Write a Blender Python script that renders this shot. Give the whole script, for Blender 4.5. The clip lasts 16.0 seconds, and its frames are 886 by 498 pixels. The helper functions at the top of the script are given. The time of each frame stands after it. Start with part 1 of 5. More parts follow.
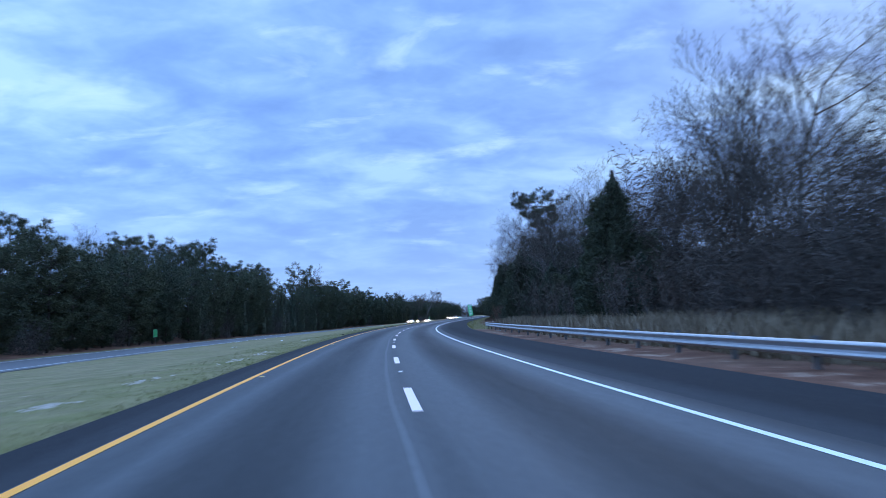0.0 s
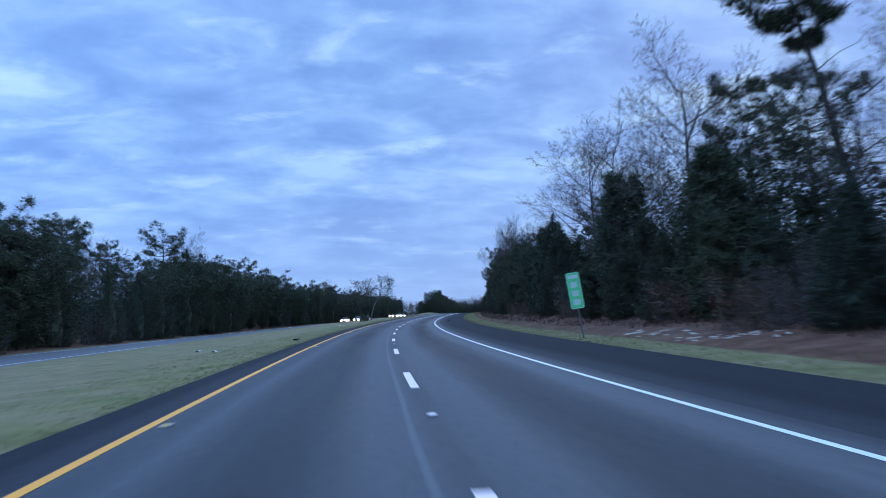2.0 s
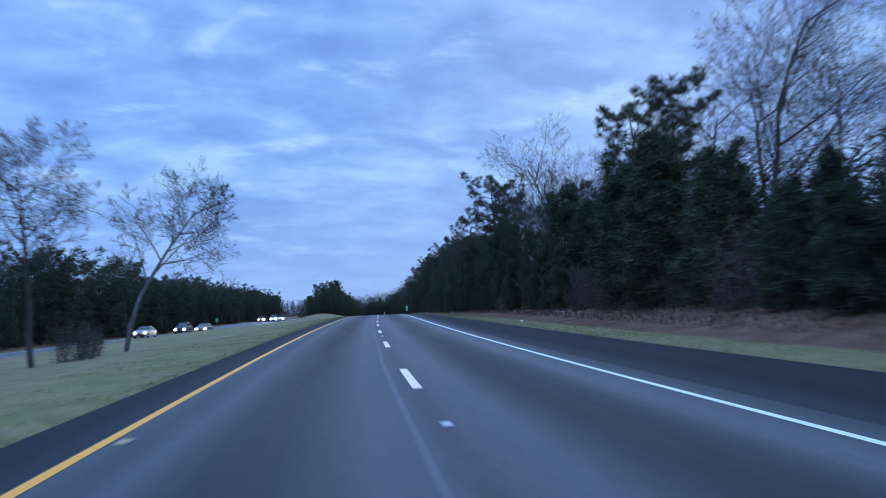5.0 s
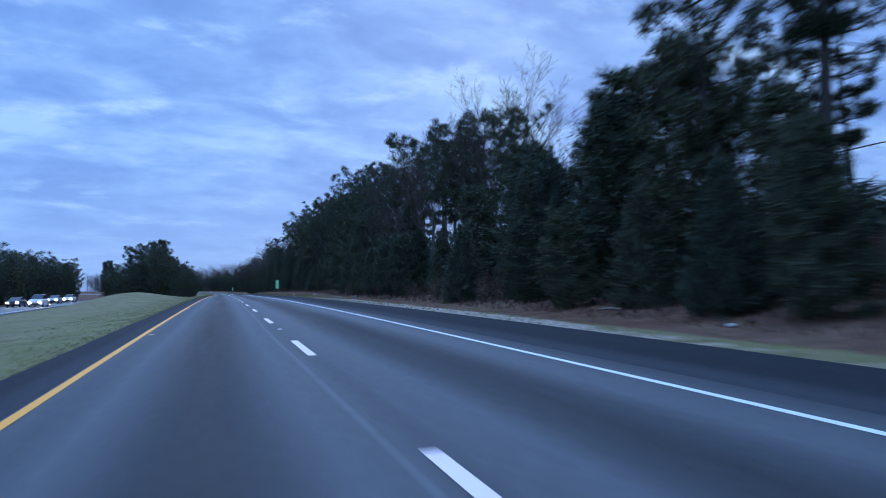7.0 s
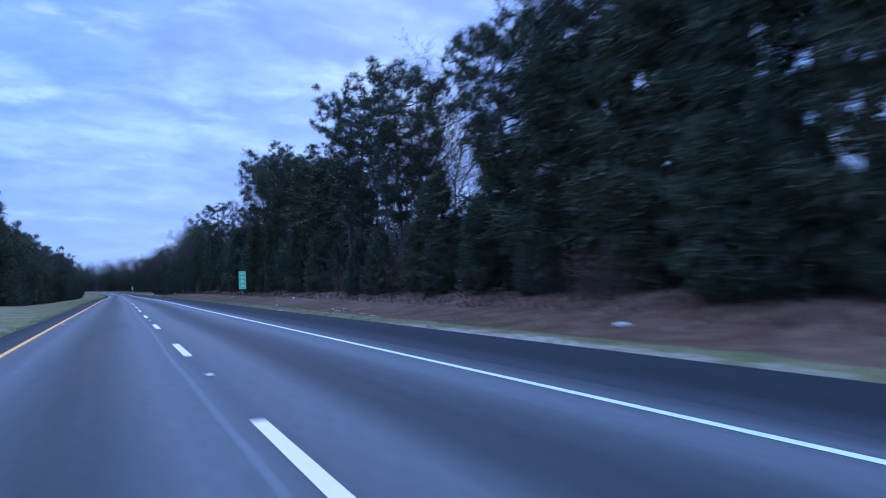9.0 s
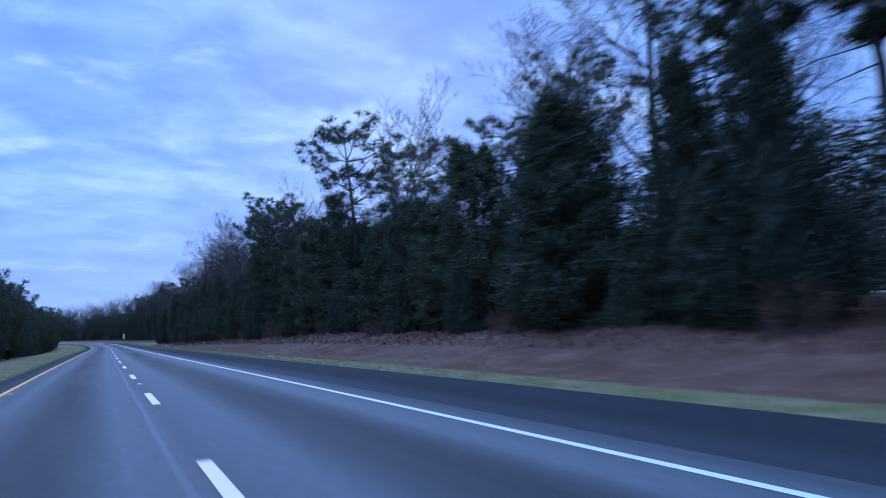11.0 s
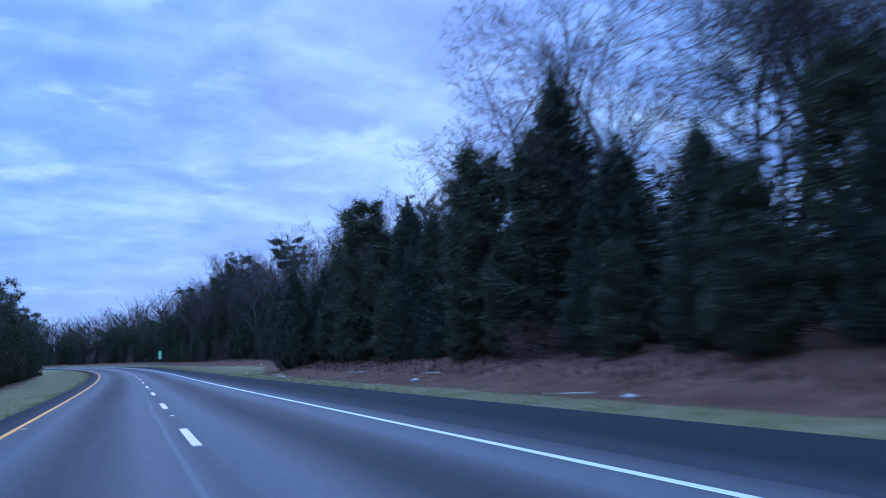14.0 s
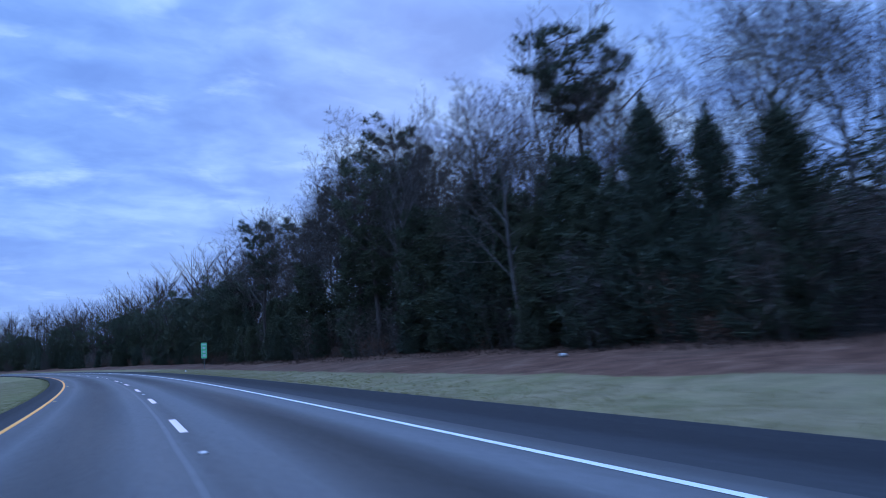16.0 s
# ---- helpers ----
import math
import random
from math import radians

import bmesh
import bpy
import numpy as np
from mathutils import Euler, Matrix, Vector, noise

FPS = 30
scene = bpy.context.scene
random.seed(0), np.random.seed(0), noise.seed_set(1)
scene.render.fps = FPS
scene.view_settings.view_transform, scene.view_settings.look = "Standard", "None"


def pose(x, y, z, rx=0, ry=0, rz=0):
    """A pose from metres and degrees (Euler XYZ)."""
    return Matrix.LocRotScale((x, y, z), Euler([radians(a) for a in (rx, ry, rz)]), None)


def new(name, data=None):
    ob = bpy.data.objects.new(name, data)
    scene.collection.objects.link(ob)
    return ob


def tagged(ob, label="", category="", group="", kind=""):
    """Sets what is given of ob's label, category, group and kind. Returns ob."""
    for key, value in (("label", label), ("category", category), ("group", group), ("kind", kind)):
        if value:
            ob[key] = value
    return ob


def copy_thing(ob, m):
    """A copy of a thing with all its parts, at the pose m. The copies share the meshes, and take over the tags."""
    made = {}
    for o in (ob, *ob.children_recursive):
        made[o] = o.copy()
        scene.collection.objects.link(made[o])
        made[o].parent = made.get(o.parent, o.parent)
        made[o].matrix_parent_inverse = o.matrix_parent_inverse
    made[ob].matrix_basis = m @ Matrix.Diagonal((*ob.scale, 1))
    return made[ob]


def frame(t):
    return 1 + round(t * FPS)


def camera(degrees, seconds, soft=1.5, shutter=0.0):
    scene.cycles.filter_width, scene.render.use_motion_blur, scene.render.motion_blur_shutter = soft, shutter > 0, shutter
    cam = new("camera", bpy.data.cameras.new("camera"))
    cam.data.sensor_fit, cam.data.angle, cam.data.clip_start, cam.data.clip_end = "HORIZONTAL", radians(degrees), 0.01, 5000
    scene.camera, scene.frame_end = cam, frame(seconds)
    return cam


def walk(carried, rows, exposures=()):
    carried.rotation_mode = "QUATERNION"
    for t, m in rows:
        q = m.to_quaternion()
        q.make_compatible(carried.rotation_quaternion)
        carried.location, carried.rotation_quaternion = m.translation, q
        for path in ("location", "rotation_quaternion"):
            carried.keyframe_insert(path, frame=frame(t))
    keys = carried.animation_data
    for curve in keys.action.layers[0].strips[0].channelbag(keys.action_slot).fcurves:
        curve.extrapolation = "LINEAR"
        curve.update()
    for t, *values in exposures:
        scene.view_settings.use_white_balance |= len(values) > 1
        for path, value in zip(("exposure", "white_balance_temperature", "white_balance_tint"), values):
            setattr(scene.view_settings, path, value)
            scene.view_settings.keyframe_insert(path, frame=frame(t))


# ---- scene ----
# seconds, stops, kelvin, tint
LIGHTING = [(0, 0.34, 6500, 12), (1, 0.16, 6560, 12), (2.5, 0.2, 6560, 12), (4, 0.16, 6480, 12), (7, 0.14, 6230, 13), (8.5, 0.22, 6130, 14), (9, 0.38, 5880, 22), (9.5, 0.46, 5800, 24), (12, 0.26, 5870, 20), (14, 0.33, 5800, 20), (15, 0.22, 5800, 20), (15.5, 0.3, 5800, 21), (16, 0.14, 6020, 20)]
cam = camera(60.80, 16.0, soft=0.85, shutter=0.25)

# seconds, place in metres, yaw, pitch and roll in degrees
ROWS = [
    (0.0, -0.57, -10.62, 1.000, -5.17, 6.63, 1.89),
    (0.5, -0.67, 8.28, 1.501, -6.43, 6.63, 1.96),
    (1.0, -0.35, 26.95, 1.987, -7.82, 6.46, 1.89),
    (1.5, 0.38, 45.97, 2.487, -9.17, 6.31, 1.82),
    (2.0, 1.43, 65.13, 2.992, -10.55, 6.32, 1.73),
    (2.5, 3.00, 84.02, 3.493, -11.77, 6.27, 2.14),
    (3.0, 5.04, 102.97, 4.012, -12.93, 6.27, 2.44),
    (3.5, 7.46, 121.56, 4.543, -14.10, 6.23, 2.51),
    (4.0, 10.24, 140.23, 5.098, -15.48, 6.30, 2.24),
    (4.5, 13.54, 158.97, 5.678, -17.13, 6.24, 2.20),
    (5.0, 17.30, 177.67, 6.295, -19.38, 6.03, 2.21),
    (5.5, 21.47, 196.30, 6.958, -22.02, 5.68, 2.25),
    (6.0, 25.92, 214.94, 7.644, -24.86, 5.19, 2.25),
    (6.5, 30.51, 233.61, 8.317, -27.69, 4.58, 2.17),
    (7.0, 35.14, 252.44, 8.949, -30.81, 3.74, 1.96),
    (7.5, 39.84, 270.94, 9.500, -33.18, 3.22, 1.90),
    (8.0, 44.69, 289.32, 9.984, -35.18, 2.79, 2.04),
    (8.5, 49.63, 307.87, 10.425, -36.96, 2.74, 2.11),
    (9.0, 54.56, 326.39, 10.822, -37.72, 3.30, 2.29),
    (9.5, 59.62, 345.39, 11.185, -37.96, 4.04, 2.95),
    (10.0, 64.56, 364.01, 11.519, -38.31, 4.78, 3.28),
    (10.5, 69.45, 382.66, 11.859, -38.42, 5.61, 3.45),
    (11.0, 74.29, 401.31, 12.201, -38.35, 6.40, 3.54),
    (11.5, 79.07, 419.99, 12.518, -38.20, 7.02, 3.58),
    (12.0, 83.79, 438.56, 12.805, -38.02, 7.35, 3.66),
    (12.5, 88.57, 457.19, 13.080, -37.96, 7.62, 3.66),
    (13.0, 93.36, 475.54, 13.350, -37.69, 7.62, 3.87),
    (13.5, 98.17, 494.19, 13.623, -37.20, 7.76, 4.14),
    (14.0, 102.94, 513.05, 13.900, -36.80, 8.03, 4.09),
    (14.5, 107.72, 531.58, 14.167, -36.55, 8.33, 4.02),
    (15.0, 112.49, 550.09, 14.442, -36.47, 8.22, 4.25),
    (15.5, 117.24, 568.41, 14.757, -36.27, 8.23, 4.31),
    (16.0, 121.77, 586.83, 15.137, -35.79, 8.35, 4.24),
]
walk(cam, [(t, pose(x, y, z, 90 + pitch, roll, yaw)) for t, x, y, z, yaw, pitch, roll in ROWS], LIGHTING)

# the road: curvature in plan and in grade (per 1000 m), every 40 m from 20 m behind the start
BEND = [-1.169, -0.923, -1.349, -1.109, -1.237, -1.187, -0.594, 0.026, 0.081, -0.005, -0.12, 0.275, -0.202, 0.026, -0.017, 0.238, 1.025, 1.632, 1.965, 1.985, 1.985, 1.985, 1.985, 1.985, 1.985, 1.985, 1.985]
SAG = [-0.179, 0.025, -0.009, 0.068, 0.043, 0.148, -0.044, -0.223, -0.115, -0.12, 0.054, -0.103, -0.009, 0.005, -0.02, 0.202, 0.099, 0.055, -0.003, -0.005, -0.003, -0.002, -0.001, -0.001, -0.0, -0.0, -0.0]
GRADE = 0.02645
LEFT_LINE, RIGHT_LINE, DASH, DASH_LENGTH, MARKER = 3.456, 3.361, 11.200, 3.4, 7.55

# ---------------------------------------------------------------- sky and sun
SUN_UP, SUN_TURN = 24.0, 35.0


def build_world():
    world = bpy.data.worlds.new("sky")
    scene.world = world
    world.use_nodes = True
    nt = world.node_tree
    nt.nodes.clear()
    N, L = nt.nodes.new, nt.links.new

    def math_node(op, a, b=None, c=None, clamp=False):
        m = N("ShaderNodeMath")
        m.operation, m.use_clamp = op, clamp
        for i, v in enumerate((a, b, c)):
            if v is None:
                continue
            if isinstance(v, (int, float)):
                m.inputs[i].default_value = v
            else:
                L(v, m.inputs[i])
        return m.outputs[0]

    coord = N("ShaderNodeTexCoord")
    sep = N("ShaderNodeSeparateXYZ")
    L(coord.outputs["Generated"], sep.inputs[0])
    up = math_node("MAXIMUM", sep.outputs[2], 0.0)
    # the cloud sheet: directions laid out on a flat layer overhead
    low = math_node("ADD", up, 0.20)
    flat = N("ShaderNodeCombineXYZ")
    L(math_node("DIVIDE", sep.outputs[0], low), flat.inputs[0])
    L(math_node("DIVIDE", sep.outputs[1], low), flat.inputs[1])

    def clouds(scale, detail, rough, place, turn, stretch, warp):
        mp = N("ShaderNodeMapping")
        mp.inputs["Location"].default_value = place
        mp.inputs["Rotation"].default_value = (0, 0, radians(turn))
        mp.inputs["Scale"].default_value = stretch
        L(flat.outputs[0], mp.inputs[0])
        nz = N("ShaderNodeTexNoise")
        nz.inputs["Scale"].default_value = scale
        nz.inputs["Detail"].default_value = detail
        nz.inputs["Roughness"].default_value = rough
        nz.inputs["Distortion"].default_value = warp
        L(mp.outputs[0], nz.inputs["Vector"])
        return nz.outputs[0]

    big = clouds(1.5, 3.0, 0.5, (3.1, 1.4, 0.0), 8, (0.75, 1.0, 1), 0.3)
    mid = clouds(4.2, 4.0, 0.5, (7.3, 2.2, 0.0), 14, (0.8, 1.0, 1), 0.35)
    wisp = clouds(11.0, 4.0, 0.55, (1.7, 5.2, 0.0), 20, (0.8, 1.0, 1), 0.5)
    mixed = math_node("ADD", math_node("MULTIPLY", big, 0.36), math_node("ADD", math_node("MULTIPLY", mid, 0.48), math_node("MULTIPLY", wisp, 0.16)))
    ramp = N("ShaderNodeValToRGB")
    els = ramp.color_ramp.elements
    stops = [(0.39, (0.15, 0.315, 0.74)), (0.45, (0.178, 0.365, 0.81)), (0.50, (0.214, 0.42, 0.87)), (0.55, (0.262, 0.485, 0.925)), (0.62, (0.34, 0.59, 0.98))]
    while len(els) < len(stops):
        els.new(0.5)
    for e, (pos, col) in zip(els, stops):
        e.position, e.color = pos, (*col, 1)
    L(mixed, ramp.inputs[0])
    # thin bright rifts between the clouds
    rift = clouds(4.4, 5.0, 0.55, (4.4, 8.1, 0.0), 18, (0.7, 1.15, 1), 0.3)
    rift = math_node("MULTIPLY", math_node("SUBTRACT", rift, 0.555, clamp=True), 7.0, clamp=True)
    rift = math_node("MULTIPLY", rift, math_node("MULTIPLY", math_node("SUBTRACT", mid, 0.40, clamp=True), 5.0, clamp=True))
    lit = N("ShaderNodeMix")
    lit.data_type = "RGBA"
    L(rift, lit.inputs["Factor"])
    L(ramp.outputs[0], lit.inputs["A"])
    lit.inputs["B"].default_value = (0.43, 0.68, 1.02, 1)
    # towards the horizon the layer thins out to an even pale blue
    haze = N("ShaderNodeMix")
    haze.data_type = "RGBA"
    L(math_node("SUBTRACT", 1.0, math_node("DIVIDE", up, 0.22), clamp=True), haze.inputs["Factor"])
    L(lit.outputs["Result"], haze.inputs["A"])
    haze.inputs["B"].default_value = (0.24, 0.43, 0.84, 1)
    # clear twilight sky behind the clouds
    sky = N("ShaderNodeTexSky")
    sky.sky_type, sky.sun_disc = "NISHITA", False
    sky.sun_elevation, sky.sun_rotation = radians(SUN_UP), radians(SUN_TURN)
    blend = N("ShaderNodeMix")
    blend.data_type = "RGBA"
    blend.inputs["Factor"].default_value = 0.004
    L(haze.outputs["Result"], blend.inputs["A"])
    L(sky.outputs[0], blend.inputs["B"])
    # overcast: brighter overhead than near the horizon
    lift = math_node("ADD", 1.0, math_node("MULTIPLY", math_node("SUBTRACT", up, 0.42, clamp=True), 4.0))
    # sky brightness trimmed by direction: dimmer towards (0.74, 0.67), brighter towards -x
    dim_side = math_node("MAXIMUM", math_node("ADD", math_node("MULTIPLY", sep.outputs[0], 0.74), math_node("MULTIPLY", sep.outputs[1], 0.67)), 0.0)
    side = math_node("ADD", 0.96, math_node("MULTIPLY", math_node("POWER", dim_side, 6.0), -0.07))
    lift = math_node("MULTIPLY", lift, math_node("ADD", side, math_node("MULTIPLY", math_node("MAXIMUM", math_node("MULTIPLY", sep.outputs[0], -1.0), 0.0), 0.3)))
    bg = N("ShaderNodeBackground")
    L(blend.outputs["Result"], bg.inputs[0])
    L(lift, bg.inputs[1])
    out = N("ShaderNodeOutputWorld")
    L(bg.outputs[0], out.inputs[0])


build_world()
lamp = bpy.data.lights.new("sun", "SUN")
lamp.energy, lamp.angle, lamp.color = 0.3, radians(60), (1.0, 0.97, 0.93)
sun = new("sun", lamp)
sun.matrix_basis = pose(0, 0, 60, 90 - SUN_UP, 0, 180 - SUN_TURN)


# ---------------------------------------------------------------- materials
class Mat:
    """A node material with short ways to add its nodes."""

    def __init__(self, name, rough=0.8, metal=0.0, spec=0.5):
        self.m = bpy.data.materials.new(name)
        self.m.use_nodes = True
        self.nt = self.m.node_tree
        self.bsdf = self.nt.nodes["Principled BSDF"]
        self.bsdf.inputs["Roughness"].default_value = rough
        self.bsdf.inputs["Metallic"].default_value = metal
        self.bsdf.inputs["Specular IOR Level"].default_value = spec

    def node(self, kind):
        return self.nt.nodes.new(kind)

    def link(self, a, b):
        self.nt.links.new(a, b)

    def where(self, source="Object"):
        return self.node("ShaderNodeTexCoord").outputs[source]

    def mapped(self, source, scale=(1, 1, 1)):
        mp = self.node("ShaderNodeMapping")
        mp.inputs["Scale"].default_value = scale
        self.link(source, mp.inputs[0])
        return mp.outputs[0]

    def noise(self, source, scale, detail=4.0, rough=0.55, warp=0.0):
        nz = self.node("ShaderNodeTexNoise")
        for k, v in (("Scale", scale), ("Detail", detail), ("Roughness", rough), ("Distortion", warp)):
            nz.inputs[k].default_value = v
        self.link(source, nz.inputs["Vector"])
        return nz.outputs[0]

    def ramp(self, source, stops):
        r = self.node("ShaderNodeValToRGB")
        els = r.color_ramp.elements
        while len(els) < len(stops):
            els.new(0.5)
        for e, (pos, col) in zip(els, stops):
            e.position = pos
            e.color = (*col, 1) if isinstance(col, tuple) else (col, col, col, 1)
        self.link(source, r.inputs[0])
        return r.outputs[0]

    def mix(self, fac, a, b, how="MIX"):
        mx = self.node("ShaderNodeMix")
        mx.data_type, mx.blend_type = "RGBA", how
        for key, v in (("Factor", fac), ("A", a), ("B", b)):
            if isinstance(v, (int, float)):
                mx.inputs[key].default_value = v
            elif isinstance(v, tuple):
                mx.inputs[key].default_value = (*v, 1)
            else:
                self.link(v, mx.inputs[key])
        return mx.outputs["Result"]

    def calc(self, op, a, b=0.0, clamp=False):
        mt = self.node("ShaderNodeMath")
        mt.operation, mt.use_clamp = op, clamp
        for i, v in enumerate((a, b)):
            if isinstance(v, (int, float)):
                mt.inputs[i].default_value = v
            else:
                self.link(v, mt.inputs[i])
        return mt.outputs[0]

    def colour(self, source):
        if isinstance(source, tuple):
            self.bsdf.inputs["Base Color"].default_value = (*source, 1)
        else:
            self.link(source, self.bsdf.inputs["Base Color"])
        return self

    def bump(self, height, strength=0.3, depth=0.01):
        b = self.node("ShaderNodeBump")
        b.inputs["Strength"].default_value = strength
        b.inputs["Distance"].default_value = depth
        self.link(height, b.inputs["Height"])
        self.link(b.outputs[0], self.bsdf.inputs["Normal"])
        return self


def asphalt(name, dark, light, bands, spec=0.28, rough=(0.62, 0.8)):
    """bands: (offset across the road in metres, half width, factor) wear along the lanes."""
    m = Mat(name, rough=0.7, spec=spec)
    uv = m.where("UV")
    sep = m.node("ShaderNodeSeparateXYZ")
    m.link(uv, sep.inputs[0])
    across = m.calc("ADD", sep.outputs[0], m.calc("MULTIPLY", m.calc("SUBTRACT", m.noise(m.mapped(uv, (0.2, 0.03, 1)), 1.0, 3), 0.5), 0.5))
    coarse = m.noise(m.mapped(uv, (0.8, 0.05, 1)), 1.0, 5, 0.6)
    grain = m.noise(m.mapped(uv, (1, 1, 1)), 55.0, 3, 0.7)
    fine = m.noise(uv, 6.0, 5, 0.65)
    col = m.ramp(coarse, [(0.3, dark), (0.7, light)])
    col = m.mix(0.35, col, m.ramp(grain, [(0.3, 0.35), (0.72, 1.0)]), "MULTIPLY")
    col = m.mix(0.4, col, m.ramp(fine, [(0.35, 0.5), (0.65, 1.0)]), "MULTIPLY")
    gloss = m.ramp(fine, [(0.3, spec * 0.75), (0.7, spec * 1.15)])
    for off, half, factor in bands:
        near = m.calc("SUBTRACT", 1.0, m.calc("DIVIDE", m.calc("ABSOLUTE", m.calc("SUBTRACT", across, off)), half), clamp=True)
        near = m.calc("MULTIPLY", near, m.calc("SUBTRACT", 2.0, near))
        near = m.calc("MULTIPLY", near, m.ramp(m.noise(m.mapped(uv, (0.6, 0.02, 1)), 1.0, 3), [(0.3, 0.55), (0.7, 1.0)]))
        tone = (factor,) * 3
        gloss = m.mix(near, gloss, m.mix(1.0, gloss, (min(1.5, 0.25 + 0.75 * factor),) * 3, "MULTIPLY"))
        col = m.mix(near, col, m.mix(1.0, col, tone, "MULTIPLY"))
    # the paving's colour rises along the road, 0.74 at 200 m to 1.0 at 330 m
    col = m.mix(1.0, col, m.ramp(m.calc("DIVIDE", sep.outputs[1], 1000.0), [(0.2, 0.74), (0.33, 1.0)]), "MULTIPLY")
    m.colour(col).bump(grain, 0.35, 0.006)
    m.link(gloss, m.bsdf.inputs["Specular IOR Level"])
    m.link(m.ramp(coarse, [(0.3, rough[0]), (0.7, rough[1])]), m.bsdf.inputs["Roughness"])
    return m.m


def road_paint(name, tint, worn=0.35):
    m = Mat(name, rough=0.55)
    uv = m.where("Object")
    wear = m.noise(uv, 9.0, 6, 0.7)
    fleck = m.noise(uv, 60.0, 2, 0.6)
    col = m.mix(m.ramp(wear, [(0.42, 0.0), (0.75, worn)]), tint, (0.2, 0.2, 0.2))
    col = m.mix(0.12, col, m.ramp(fleck, [(0.4, 0.4), (0.6, 1.0)]), "MULTIPLY")
    m.colour(col).bump(fleck, 0.2, 0.003)
    return m.m


def plain(name, tint, rough=0.5, metal=0.0, wear=0.3, scale=4.0):
    m = Mat(name, rough=rough, metal=metal)
    n1 = m.noise(m.where(), scale, 6, 0.65)
    n2 = m.noise(m.where(), scale * 12, 2, 0.6)
    col = m.mix(m.ramp(n1, [(0.4, 0.0), (0.7, wear)]), tint, tuple(c * 0.5 for c in tint))
    col = m.mix(0.15, col, m.ramp(n2, [(0.3, 0.4), (0.7, 1.0)]), "MULTIPLY")
    m.colour(col).bump(n2, 0.15, 0.003)
    m.link(m.ramp(n1, [(0.3, max(0.05, rough - 0.12)), (0.7, min(1, rough + 0.15))]), m.bsdf.inputs["Roughness"])
    return m.m


def ground_mat():
    m = Mat("ground_cover", rough=0.95, spec=0.15)
    pos = m.where()
    a = m.node("ShaderNodeAttribute")
    a.attribute_name = "cover"
    sep = m.node("ShaderNodeSeparateColor")
    m.link(a.outputs["Color"], sep.inputs[0])
    big = m.noise(pos, 0.12, 4, 0.55)
    mid = m.noise(pos, 0.9, 6, 0.65)
    fine = m.noise(pos, 14.0, 4, 0.7)
    grass = m.ramp(mid, [(0.3, (0.142, 0.132, 0.045)), (0.5, (0.186, 0.168, 0.059)), (0.72, (0.25, 0.217, 0.083))])
    dry = m.ramp(mid, [(0.3, (0.19, 0.142, 0.08)), (0.6, (0.31, 0.237, 0.142))])
    grass = m.mix(m.calc("MULTIPLY", sep.outputs[2], m.ramp(big, [(0.35, 0.3), (0.6, 1.0)])), grass, dry)
    grass = m.mix(m.ramp(big, [(0.4, 0.0), (0.65, 0.45)]), grass, (0.196, 0.188, 0.072))
    tuft_patch = m.noise(pos, 0.55, 5, 0.65)
    grass = m.mix(m.ramp(tuft_patch, [(0.42, 0.0), (0.62, 0.55)]), grass, dry)
    grass = m.mix(m.ramp(tuft_patch, [(0.3, 0.45), (0.46, 0.0)]), grass, (0.1, 0.115, 0.045))
    litter = m.ramp(mid, [(0.3, (0.08, 0.035, 0.021)), (0.52, (0.158, 0.074, 0.046)), (0.75, (0.25, 0.138, 0.09))])
    litter = m.mix(m.ramp(big, [(0.45, 0.0), (0.7, 0.4)]), litter, (0.23, 0.15, 0.105))
    sand = m.ramp(fine, [(0.3, (0.36, 0.27, 0.2)), (0.7, (0.54, 0.43, 0.34))])

    def edge(channel, soft):
        n = m.calc("ADD", channel, m.calc("MULTIPLY", m.calc("SUBTRACT", mid, 0.5), soft))
        return m.ramp(n, [(0.42, 0.0), (0.58, 1.0)])

    col = m.mix(edge(sep.outputs[0], 0.9), grass, litter)
    col = m.mix(edge(sep.outputs[1], 0.7), col, sand)
    col = m.mix(0.45, col, m.ramp(fine, [(0.3, 0.3), (0.65, 1.0)]), "MULTIPLY")
    m.colour(col).bump(m.calc("ADD", fine, m.calc("MULTIPLY", mid, 1.5)), 0.35, 0.05)
    return m.m


def leaf_mat(name, dark, light, rough=0.7):
    m = Mat(name, rough=rough, spec=0.25)
    geo = m.node("ShaderNodeNewGeometry")
    info = m.node("ShaderNodeObjectInfo")
    col = m.ramp(geo.outputs["Random Per Island"], [(0.0, dark), (1.0, light)])
    tone = m.ramp(info.outputs["Random"], [(0.0, (0.75, 0.8, 0.8)), (1.0, (1.15, 1.05, 0.95))])
    col = m.mix(1.0, col, tone, "MULTIPLY")
    patch = m.noise(m.where(), 0.8, 3)
    col = m.mix(0.4, col, m.ramp(patch, [(0.3, 0.5), (0.7, 1.0)]), "MULTIPLY")
    m.colour(col)
    return m.m


def bark_mat(name, dark, light):
    m = Mat(name, rough=0.9, spec=0.2)
    pos = m.where()
    ridge = m.noise(m.mapped(pos, (9, 9, 1.6)), 1.0, 6, 0.65, 0.4)
    info = m.node("ShaderNodeObjectInfo")
    col = m.ramp(ridge, [(0.3, dark), (0.7, light)])
    col = m.mix(1.0, col, m.ramp(info.outputs["Random"], [(0.0, 0.75), (1.0, 1.2)]), "MULTIPLY")
    m.colour(col).bump(ridge, 0.8, 0.03)
    return m.m


